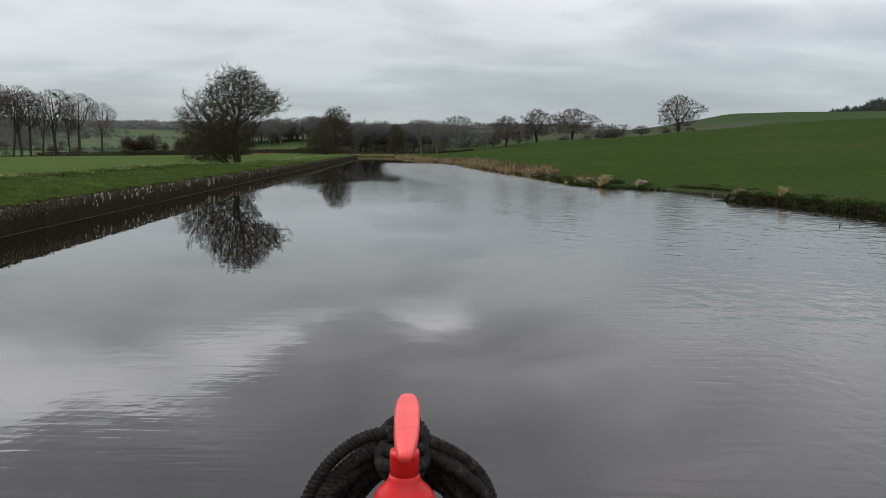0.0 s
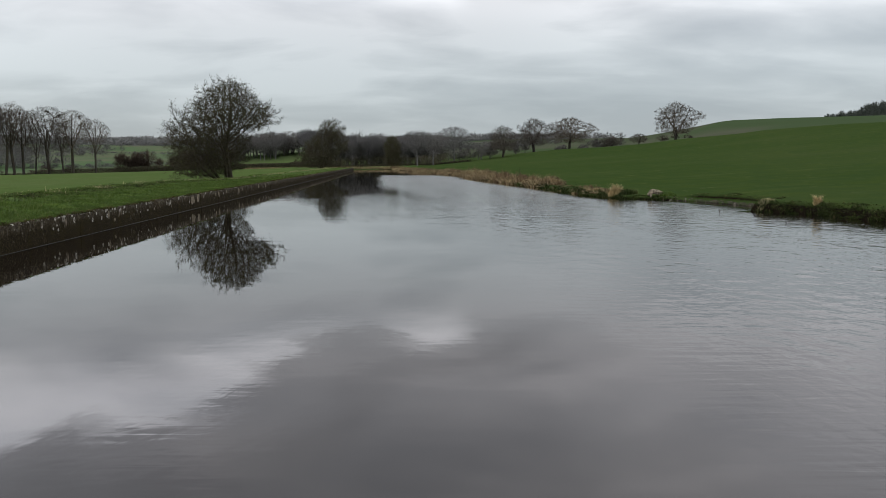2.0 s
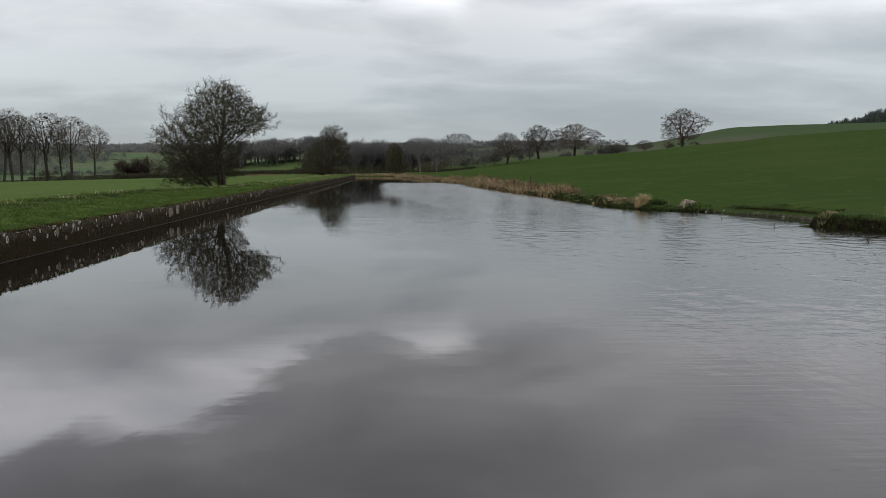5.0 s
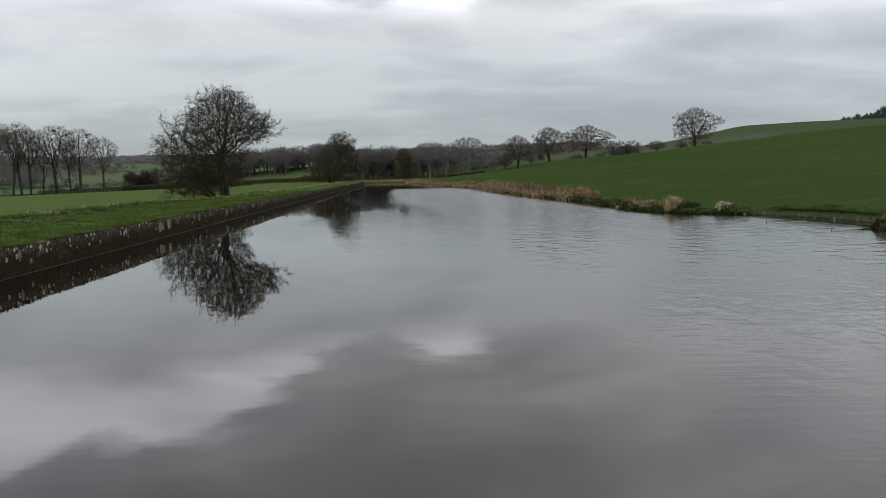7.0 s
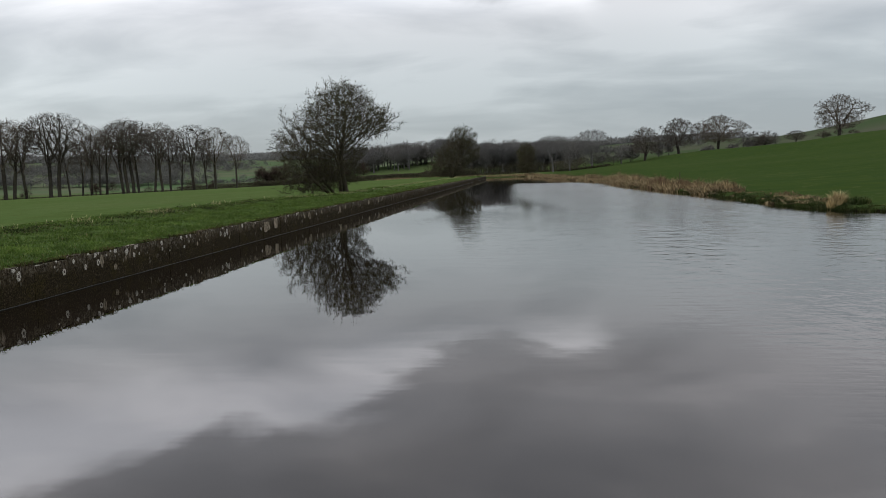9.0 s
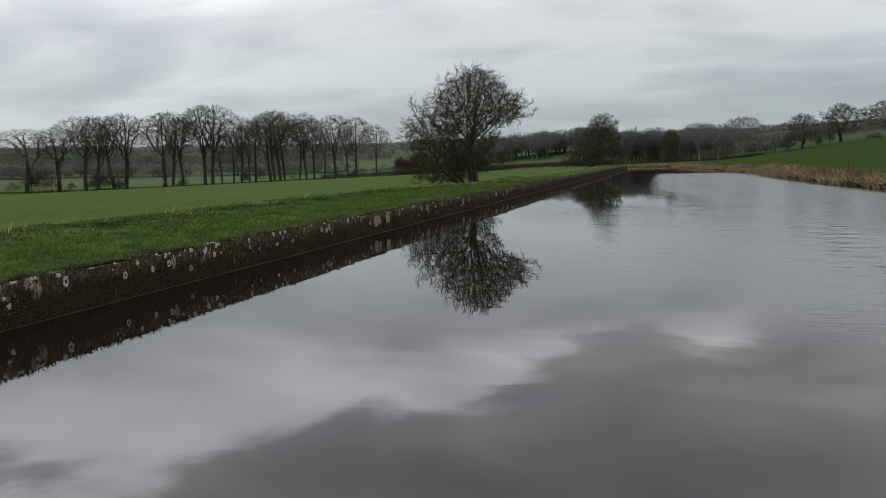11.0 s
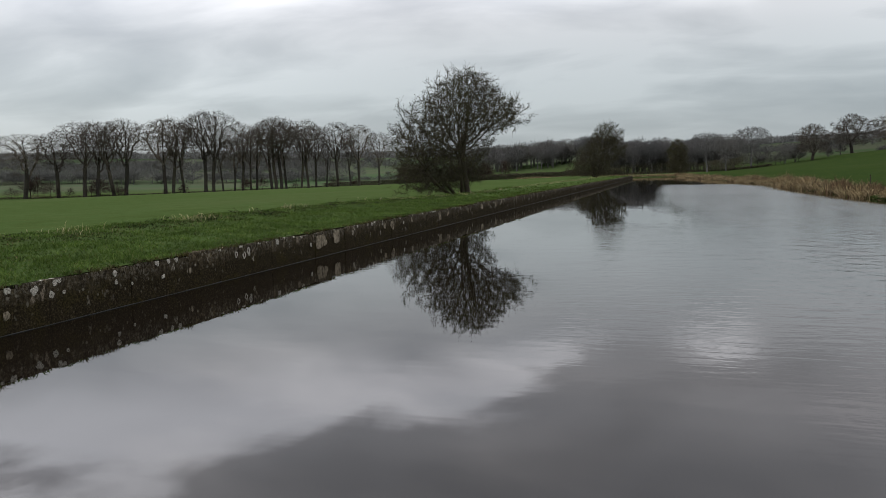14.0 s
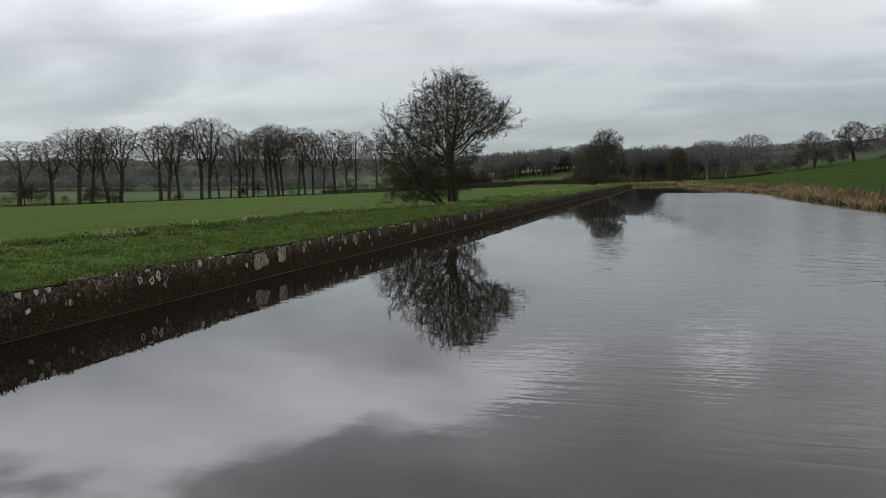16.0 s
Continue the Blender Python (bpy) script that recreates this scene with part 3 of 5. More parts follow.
def make_tree(name, seed, starts, goals, stride, reach, kill, tip, trunk_r, twigs=2, twig_len=1.6, material=None, bark=None, tips=None, lift=0.06, power=2.3, spray=2, fine=1, wander=0.16, leaders=()):
    """A bare tree: stems, then limbs that divide towards the goal points, then fine twigs at their ends.
    A start is a list of points up one stem; a leader is the index of a point of the first stem and the points of a limb from there."""
    rng = random.Random(seed)
    nodes, parent, stem_of = [], [], []
    for k, chain in enumerate(starts):
        for i, p in enumerate(chain):
            nodes.append(Vector(p))
            parent.append(len(nodes) - 2 if i else -1)
            stem_of.append(k)
    for at, chain in leaders:
        for i, p in enumerate(chain):
            nodes.append(Vector(p))
            parent.append(len(nodes) - 2 if i else at)
            stem_of.append(-1)
    goals = [g.copy() for g in goals]
    forks = [0] * len(nodes)
    for _ in range(140):
        if not goals:
            break
        tree = KDTree(len(nodes))
        for i, p in enumerate(nodes):
            tree.insert(p, i)
        tree.balance()
        pull, left_over = {}, []
        for g in goals:
            p, i, dist = tree.find(g)
            if dist < kill:
                continue
            left_over.append(g)
            if dist < reach:
                way = (g - p).normalized()
                pull[i] = pull[i] + way if i in pull else way
        goals = left_over
        if not pull:
            break
        for i, way in pull.items():
            if forks[i] > 3:
                continue
            forks[i] += 1
            forks.append(0)
            way = way.normalized() + Vector((rng.gauss(0, wander), rng.gauss(0, wander), rng.gauss(0, wander) + lift))
            if parent[i] >= 0:
                way += (nodes[i] - nodes[parent[i]]).normalized() * 0.45
            nodes.append(nodes[i] + way.normalized() * stride)
            parent.append(i)
            stem_of.append(-1)
    n = len(nodes)
    load, kids = [0.0] * n, [0] * n
    for i in range(n - 1, -1, -1):
        if kids[i] == 0:
            load[i] = tip ** power
        if parent[i] >= 0:
            load[parent[i]] += load[i]
            kids[parent[i]] += 1
    rad = [v ** (1 / power) for v in load]
    scale = trunk_r / max(rad)
    rad = [max(tip, r * scale) if stem_of[i] < 0 else r * scale for i, r in enumerate(rad)]
    root = new(name)
    for k, chain in enumerate(starts):
        ids = [i for i in range(n) if stem_of[i] == k]
        V, F = [], []
        rr = [rad[i] for i in ids]
        rr[0] *= 1.3
        tube(V, F, [nodes[i] for i in ids], rr, 8)
        mesh_object("trunk" if len(starts) == 1 else "stem", V, F, bark, root, True)
    V, F = [], []
    for i in range(n):
        if stem_of[i] >= 0:
            continue
        j = parent[i]
        r0 = min(rad[j], rad[i] * 1.25)
        tube(V, F, [nodes[j], nodes[i]], [r0, rad[i]], 6 if rad[i] > tip * 5 else 4 if rad[i] > tip * 1.8 else 3)
    for i in range(n):
        if stem_of[i] >= 0 or rad[i] > tip * 2.6:
            continue
        d = (nodes[i] - nodes[parent[i]]).normalized()
        for _ in range(twigs + (1 if kids[i] == 0 else 0)):
            way = side_way(rng, d, radians(rng.uniform(15, 65))) + Vector((0, 0, lift * 1.5))
            q, r, _ = branch(rng, nodes[i], way, stride * twig_len * rng.uniform(0.5, 1.2), tip * 0.8, tip * 0.5, fine, 0.22, 0.02)
            if fine == 1:
                spike(V, F, q[0], q[-1], r[0] * 1.2)
            else:
                tube(V, F, q, r, 3)
            if tips is not None:
                tips.append(q)
            for _ in range(spray):
                p, d2, _ = along(q, r, rng.uniform(0.25, 1.0))
                way2 = side_way(rng, d2, radians(rng.uniform(20, 60)))
                q2, r2, _ = branch(rng, p, way2, stride * twig_len * rng.uniform(0.3, 0.75), tip * 0.6, tip * 0.4, 1, 0.2, 0.02)
                spike(V, F, q2[0], q2[-1], r2[0] * 1.25)
                if tips is not None:
                    tips.append(q2)
    mesh_object("crown", V, F, material, root)
    return root


def upright(rng, height, steps, lean=0.03, x=0.0, y=0.0, way=(0, 0)):
    """Points up a stem that starts under the ground."""
    pts, p = [], Vector((x, y, -0.3))
    d = Vector((way[0], way[1], 1)).normalized()
    for i in range(steps + 1):
        pts.append(p.copy())
        d = (d + Vector((rng.gauss(0, lean), rng.gauss(0, lean), 0.05))).normalized()
        p = p + d * (height + 0.3) / steps
    return pts


def limbs(rng, trunk, count, low, high, out, top, h):
    """Leaders that leave the trunk at a narrow fork, bow outward and then climb."""
    made = []
    turn = rng.uniform(0, 6.283)
    for k in range(count):
        i = min(range(len(trunk)), key=lambda j: abs(trunk[j].z - h * rng.uniform(low, high)))
        a = turn + 6.283 * k / count + rng.gauss(0, 0.35)
        r, z1 = out * rng.uniform(0.6, 1.1), h * top * rng.uniform(0.88, 1.05)
        p0, chain, n = trunk[i], [], 9
        bow = rng.uniform(0.55, 0.85)
        for q in range(1, n + 1):
            t = q / n
            rr = r * t ** bow
            g = a + 0.25 * math.sin(3 * t + k)
            chain.append(Vector((p0.x + math.cos(g) * rr + rng.gauss(0, 0.010) * h, p0.y + math.sin(g) * rr + rng.gauss(0, 0.010) * h, p0.z + (z1 - p0.z) * t)))
        made.append((i, chain))
    return made


def beech(name, seed, h, wide=0.30, low=0.36, count=1500, stride=0.42, tip=0.014, trunk=0.022, spray=3, twigs=2, power=2.0, twig_len=1.7, crown=None):
    """Clear stem, leaders that climb steeply, and an even dome of fine twigs."""
    rng = random.Random(seed)
    rows = [(low * h, wide * h * 0.22), (0.45 * h, wide * h * 0.50), (0.58 * h, wide * h * 0.80), (0.70 * h, wide * h), (0.80 * h, wide * h * 0.98), (0.89 * h, wide * h * 0.80), (0.95 * h, wide * h * 0.54), (h, wide * h * 0.16)]
    goals = crown_points(rng, int(count * 0.4), low * h, h * 0.97, rows, rows, 0.5, 0.45)
    goals += crown_points(rng, int(count * 0.6), 0.55 * h, h * 0.99, rows, rows, 0.25, 0.28)
    stem = upright(rng, h * 0.86, 16, 0.035)
    made = limbs(rng, stem, rng.randint(4, 6), low * 0.8, 0.55, wide * h * 0.62, 0.84, h)
    return make_tree(name, seed, [stem], goals, stride, h * 0.3, stride * 1.2, tip, trunk * h, twigs, twig_len, crown or M_TWIG, crown or M_BARK, lift=0.10, power=power, spray=spray, wander=0.2, leaders=made)


def oak(name, seed, h, wide=0.55, low=0.2, count=1500, stride=0.24, tip=0.016):
    """A short stem and heavy limbs that spread into a broad uneven crown."""
    rng = random.Random(seed)
    rows = [(low * h, wide * h * 0.6), (0.4 * h, wide * h * 0.98), (0.58 * h, wide * h), (0.76 * h, wide * h * 0.84), (0.9 * h, wide * h * 0.56), (h, wide * h * 0.16)]
    goals = crown_points(rng, count, low * h, h * 0.985, rows, rows, 0.40, 0.7)
    stem = upright(rng, h * 0.62, 10, 0.08)
    made = limbs(rng, stem, rng.randint(5, 7), 0.14, 0.34, wide * h * 0.60, 0.74, h)
    return make_tree(name, seed, [stem], goals, stride, h * 0.35, stride * 1.35, tip, 0.04 * h, 3, 1.9, M_TWIG, M_BARK, lift=0.13, power=1.95, spray=3, wander=0.17, leaders=made)


def stand(root, x, y, s=1.0, turn=0.0, sx=1.0):
    root.matrix_world = Matrix.Translation((x, y, ground_z(x, y))) @ Matrix.Rotation(turn, 4, "Z") @ Matrix.Diagonal((s * sx, s * sx, s, 1))


def copies(models, places, seed):
    rng = random.Random(seed)
    for i, (x, y, h, sx) in enumerate(places):
        model, mh = models[i % len(models)]
        ob = copy_thing(model, Matrix.Identity(4))
        stand(ob, x, y, h / mh, rng.uniform(0, 6.28), sx)


COPSE = [(-210.3, 216.6, 20.7, 1.5), (-203.6, 223.4, 21.2, 1.25), (-198.0, 228.7, 24.7, 1.1), (-195.8, 231.8, 24.4, 1.0), (-191.5, 234.5, 24.8, 1.1), (-188.6, 237.0, 25.3, 1.15),
         (-179.1, 244.8, 25.3, 1.1), (-177.6, 246.9, 25.9, 1.0), (-174.4, 248.4, 23.9, 0.7), (-168.6, 252.5, 27.3, 0.9), (-166.6, 254.0, 27.9, 1.0), (-164.0, 255.8, 18.8, 0.6),
         (-160.8, 257.9, 18.8, 0.6), (-158.5, 259.4, 23.5, 0.8), (-156.3, 260.8, 20.5, 0.6), (-154.6, 261.9, 22.4, 0.7), (-150.2, 264.6, 24.3, 0.8), (-149.0, 265.3, 25.2, 1.0),
         (-147.5, 266.4, 24.7, 0.9), (-146.0, 267.1, 22.2, 0.7), (-141.5, 269.6, 22.0, 0.75), (-139.4, 270.7, 23.8, 0.7), (-137.0, 272.0, 21.9, 0.7), (-133.8, 273.7, 16.8, 0.55),
         (-130.3, 275.5, 22.8, 0.85), (-126.4, 277.4, 17.7, 0.6), (-123.7, 278.7, 21.6, 0.8), (-117.3, 281.6, 18.5, 0.7)]
tall = []
for k, s in enumerate((11, 12, 13, 14)):
    t = beech("beech_tree", s, 22, (0.35, 0.30, 0.37, 0.33)[k], (0.34, 0.40, 0.32, 0.38)[k])
    tagged(t, "tall bare beech tree with a domed crown in the copse", "tree", "trees of the copse")
    tall.append((t, 22))
COPSE = [(x, y, h, sx if sx >= 1.0 else 0.25 + 0.85 * sx) for x, y, h, sx in COPSE]
for (t, h), (x, y, hh, sx) in zip(tall, COPSE[:4]):
    stand(t, x, y, hh / h, 0.0, sx)
copies(tall, COPSE[4:], 5)

oaks = []
for s, wide in ((31, 0.47), (32, 0.52), (33, 0.68)):
    t = oak("oak_tree", s, 9, wide)
    tagged(t, "bare spreading oak tree on the grass slope", "tree", "oaks on the slope")
    oaks.append((t, 9))
for (t, h), (x, y, hh) in zip(oaks, [(18.0, 234.3, 8.9), (28.4, 248.4, 9.9), (39.6, 251.9, 9.7)]):
    stand(t, x, y, hh / h)
hill_oak = oak("oak_tree", 35, 12.4, 0.58, 0.16, 1700, 0.32, 0.018)
tagged(hill_oak, "large bare oak tree on the brow of the slope", "tree", "oaks on the slope")
stand(hill_oak, 78.4, 274.0)
copies(oaks, [(59.0, 294.0, 4.2, 1.2), (62.0, 296.0, 4.4, 1.2), (70.5, 291.6, 4.0, 1.2)], 8)


# ---------------------------------------------------------------- hawthorn on the bank
def buds(paths, rng, per, size):
    v, f = [], []
    for q in paths:
        for _ in range(per):
            p = along(q, [0] * len(q), rng.random())[0]
            a = Vector((rng.gauss(0, 1), rng.gauss(0, 1), rng.gauss(0, 1))).normalized() * size * rng.uniform(0.6, 1.3)
            b = side_way(rng, a.normalized(), 1.4) * size * 0.5
            n = len(v)
            v += [p - a * 0.2, p + a * 0.4 + b, p + a, p + a * 0.4 - b]
            f.append((n, n + 1, n + 2, n + 3))
    return v, f


HAW_L = [(0.1, 3.6), (1.4, 4.0), (2.7, 4.1), (3.6, 4.0), (4.3, 3.6), (5.2, 2.9), (6.1, 2.1), (6.9, 1.3), (7.6, 0.6), (8.15, -0.2)]
HAW_R = [(0.1, 0.6), (1.15, 1.4), (1.9, 1.65), (2.9, 1.7), (3.7, 2.2), (4.2, 3.0), (4.6, 4.2), (5.0, 4.6), (5.5, 4.2), (6.0, 3.4), (6.6, 2.9), (7.5, 1.8), (8.1, 1.2)]
# feet of the stems and the way each leans; the last one sweeps low to the side
HAW_ARMS = [((1.6, 0.2, 3.7), (5.1, 0.3, 4.9)), ((1.8, -0.4, 4.2), (4.6, -0.6, 5.6)), ((2.0, 0.3, 5.2), (3.9, 0.2, 6.3)), ((-2.6, 0.2, 5.0), (-4.1, 0.2, 6.2)), ((-1.2, -0.3, 6.2), (-1.9, -0.3, 7.5)), ((0.2, 0.2, 7.0), (0.9, 0.2, 8.1)),
            ((-0.6, 0.0, 7.0), (-0.5, 0.1, 8.1)), ((1.2, 0.0, 6.4), (2.0, 0.0, 7.7)), ((-2.0, -0.6, 0.7), (-4.0, -0.8, 0.4)), ((-2.4, 0.5, 1.6), (-4.3, 0.6, 2.2)), ((-3.0, 0.0, 3.4), (-4.3, 0.1, 3.9))]
HAW_STEMS = [(0.15, 0.1, -0.28, 0.1, 2.4), (0.30, -0.2, -0.14, -0.25, 2.7), (0.46, 0.15, -0.04, 0.2, 3.2), (0.60, -0.1, 0.0, -0.1, 3.4), (0.76, 0.1, 0.03, 0.12, 3.2), (0.05, -0.1, -2.2, -0.3, 2.6), (0.1, 0.15, -1.0, 0.5, 2.4)]


def thorn(name, seed, left, right, high, count, stride, tip, stems, bud, spread=0.5, leafed=0.45, trunk=0.15, shoots=90, deep=0.5, spray=3, lumps=0.7, twig_len=2.5, arms=()):
    """A thorn tree; stems: how many, or a list of their feet (x, y), lean (x, y) and length."""
    rng = random.Random(seed)
    goals = crown_points(rng, count, 0.3, high, left, right, deep, lumps)
    for p in crown_points(rng, shoots, high * 0.1, high, left, right, 0.05, 0.3):
        k = rng.uniform(1.02, 1.22)
        goals.append(Vector((p.x * k, p.y * k, p.z * rng.uniform(0.98, 1.07))))
    for a, b in arms:
        a, b = Vector(a), Vector(b)
        for k in range(9):
            goals.append(a.lerp(b, k / 8) + Vector((rng.gauss(0, 0.12), rng.gauss(0, 0.15), rng.gauss(0, 0.12))))
    starts = []
    if isinstance(stems, int):
        for k in range(stems):
            a = 6.283 * (k + rng.random() * 0.5) / stems
            starts.append(upright(rng, high * rng.uniform(0.16, 0.30), 5, 0.06, math.cos(a) * 0.32, math.sin(a) * 0.32, (math.cos(a) * spread * rng.uniform(0.3, 1), math.sin(a) * spread * rng.uniform(0.3, 1))))
    else:
        for x, y, wx, wy, ln in stems:
            starts.append(upright(rng, ln, 8, 0.10, x, y, (wx, wy)))
    ends = []
    ob = make_tree(name, seed, starts, goals, stride, high * 0.5, stride * 1.3, tip, trunk, 3, twig_len, M_HAW, M_HAW, ends, 0.02, 2.25, spray, 2, 0.27)
    pick = random.Random(seed + 1)
    v, f = buds([q for q in ends if pick.random() < leafed], random.Random(seed), 1, bud)
    mesh_object("young_leaves", v, f, M_BUD, ob)
    return ob


haw = thorn("hawthorn", 41, HAW_L, HAW_R, 7.9, 3200, 0.18, 0.0105, HAW_STEMS, 0.06, leafed=0.5, trunk=0.17, shoots=240, deep=0.6, spray=2, lumps=0.42, twig_len=2.5, arms=HAW_ARMS)
tagged(haw, "large many-stemmed hawthorn with opening buds on the towpath bank", "tree")
stand(haw, -17.15, 66.6, 0.95, 0.28)

haw2 = thorn("hawthorn", 47, [(0.2, 5.2), (1.5, 5.0), (3.0, 4.2), (5.0, 2.6), (7.0, 1.2), (9.0, -0.3), (10.0, -1.3)],
             [(0.2, 2.2), (1.5, 2.4), (3.0, 3.4), (5.0, 4.8), (7.0, 5.0), (8.2, 4.4), (9.3, 3.2), (10.0, 2.2)], 9.7, 1700, 0.26, 0.017, 6, 0.10, 0.4, 0.3, 0.2, 220, 0.6, lumps=0.6)
tagged(haw2, "dense wind-leaning hawthorn thicket by the canal bend", "tree")
stand(haw2, -23.6, 165.0, 0.95, 0.2)

# ---------------------------------------------------------------- far woods
rngw = random.Random(77)
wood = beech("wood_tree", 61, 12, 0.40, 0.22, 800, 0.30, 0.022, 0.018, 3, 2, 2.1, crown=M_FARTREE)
tagged(wood, "bare dark tree in the far wood", "tree", "trees of the far wood")
stand(wood, -80.5, 371.4)
places = [(-31.7, 298.3, 11.2), (-25.6, 299, 10.6), (-19.4, 299.4, 9.8), (-14.3, 299.7, 10.2), (-6.2, 230, 9.8), (-1.8, 240, 9.5), (4.3, 240, 10.6), (12.2, 239.7, 5.3)]
for _ in range(30):
    places.append((rngw.uniform(-108, -48), rngw.uniform(368, 400), rngw.uniform(8, 11.5)))
for _ in range(26):
    places.append((rngw.uniform(-44, -2), rngw.uniform(296, 325), rngw.uniform(9.0, 12)))
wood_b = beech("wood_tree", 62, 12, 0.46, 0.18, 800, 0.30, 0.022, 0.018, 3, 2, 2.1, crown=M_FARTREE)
tagged(wood_b, "bare dark tree in the far wood", "tree", "trees of the far wood")
stand(wood_b, -60.0, 376.0)
copies([(wood, 12), (wood_b, 12)], [(x, y, h, 1.1) for x, y, h in places], 9)

# ---------------------------------------------------------------- quay wall
wall_core, faces = [], []
wys = [-60 + 2.0 * i for i in range(118)]
for y in wys:
    x = wall_x(y)
    wall_core += [(x - 0.34, y, -0.6), (x - 0.05, y, -0.6), (x - 0.05, y, 0.50), (x - 0.34, y, 0.50)]
for j in range(len(wys) - 1):
    for s in range(4):
        a, b = j * 4 + s, j * 4 + (s + 1) % 4
        faces.append((a, b, b + 4, a + 4))
M_MORTAR = plain_material("dark_mortar", (0.012, 0.010, 0.008), 0.95, 0.0)
quay = mesh_object("wall_quay", wall_core, faces, M_MORTAR)
tagged(quay, "low mossy stone canal wall with white lichen", "canal wall", kind="structure")

M_LEDGE = plain_material("wet_concrete_ledge", (0.020, 0.025, 0.027), 0.5, 0.25, 0.3, 3.0)
V, F = [], []
for y in wys:
    x = wall_x(y)
    V += [(x - 0.06, y, -0.3), (x + 0.014, y, -0.3), (x + 0.010, y, 0.006), (x - 0.06, y, 0.010)]
for j in range(len(wys) - 1):
    for q in range(4):
        a, b = j * 4 + q, j * 4 + (q + 1) % 4
        F.append((a, b, b + 4, a + 4))
mesh_object("ledge", V, F, M_LEDGE, quay)


def stone_mesh(seed):
    rng = random.Random(seed)
    bm = bmesh.new()
    bmesh.ops.create_cube(bm, size=1.0)
    bmesh.ops.subdivide_edges(bm, edges=bm.edges[:], cuts=2, use_grid_fill=True)
    for v in bm.verts:
        rim = sum(abs(abs(c) - 0.5) < 0.01 for c in v.co)
        k = 1 - 0.018 * max(rim - 1, 0)
        v.co = Vector((v.co.x * k + rng.gauss(0, 0.012), v.co.y * (1 - 0.008 * max(rim - 1, 0)) + rng.gauss(0, 0.004), v.co.z * k + rng.gauss(0, 0.008)))
    me = bpy.data.meshes.new("stone")
    bm.to_mesh(me)
    bm.free()
    me.materials.append(M_STONE)
    return me


stones = [stone_mesh(s) for s in range(7)]
rngs = random.Random(21)
y = 3.0
while y < 176:
    ln = rngs.uniform(0.55, 1.15) if y < 110 else rngs.uniform(1.2, 2.0)
    ob = new("stone", rngs.choice(stones))
    ob.parent = quay
    top = 0.585 + rngs.gauss(0, 0.014)
    ob.matrix_world = pose(wall_x(y + ln / 2) - 0.19 + rngs.gauss(0, 0.005), y + ln / 2, (top - 0.35) / 2, 0, 0, 3.43) @ Matrix.Diagonal((0.38, ln + 0.004, top + 0.35, 1))
    y += ln

M_LIME = Mat("limewash_remains", 0.95, 0.05)
M_LIME.color(M_LIME.ramp(M_LIME.noise(16.0, 8, M_LIME.pos((1, 1, 0.45)), 0.75), [(0.40, (0.022, 0.018, 0.012)), (0.48, (0.13, 0.112, 0.078)), (0.64, (0.31, 0.27, 0.20))]))
M_LIME = M_LIME.m
M_LICHEN = Mat("white_lichen", 0.95, 0.05)
M_LICHEN.color(M_LICHEN.ramp(M_LICHEN.noise(60.0, 6), [(0.34, (0.06, 0.055, 0.044)), (0.46, (0.25, 0.24, 0.20)), (0.64, (0.50, 0.48, 0.42))]))
M_LICHEN = M_LICHEN.m


def growth(name, y, z, w, h, seed, material, ring=0.0, ragged=0.2, square=0.0):
    """A thin crust on the wall's face, with a ragged rim; ring: the bare share in its middle; square: how boxy it is."""
    n, V, F = 40, [], []
    for lift, k in ((0.010, 1.0), (0.017, 0.93), (0.017, max(ring, 0.02)), (0.011, max(ring * 0.9, 0.01))):
        for i in range(n):
            g = 2 * math.pi * i / n
            r = k * (1 + ragged * 1.5 * noise.noise(Vector((math.cos(g) * 1.3, math.sin(g) * 1.3, seed * 3.7))) + ragged * noise.noise(Vector((math.cos(g) * 4, math.sin(g) * 4, seed * 1.3))))
            c, q = math.cos(g), math.sin(g)
            box = 1 / max(abs(c), abs(q)) ** square
            yy = y + c * r * box * w / 2
            V.append((wall_x(yy) + lift, yy, min(z + q * r * box * h / 2, 0.575)))
    for j in range(3):
        for i in range(n):
            a, b = j * n + i, j * n + (i + 1) % n
            F.append((a, b, b + n, a + n))
    if not ring:
        F.append(tuple(range(3 * n, 4 * n)))
    return mesh_object(name, V, F, material, quay)


# y along the wall, height, breadth, depth
for k, (y, z, w, h) in enumerate([(34.42, 0.36, 0.66, 0.36), (35.3, 0.38, 0.44, 0.34), (39.3, 0.41, 0.36, 0.30), (44.2, 0.37, 0.40, 0.36), (24.83, 0.40, 0.13, 0.26), (41.1, 0.44, 0.22, 0.2), (38.65, 0.42, 0.2, 0.2),
                                  (29.2, 0.32, 0.10, 0.12), (25.3, 0.24, 0.12, 0.12), (50.5, 0.42, 0.5, 0.24), (53.2, 0.40, 0.3, 0.3)]):
    growth("limewash_patch", y, z, 0.85 * w, 0.85 * h, 10 + k, M_LIME, 0.0, 0.16 if w < 0.3 else 0.24, 0.5 if w > 0.3 else 0.2)
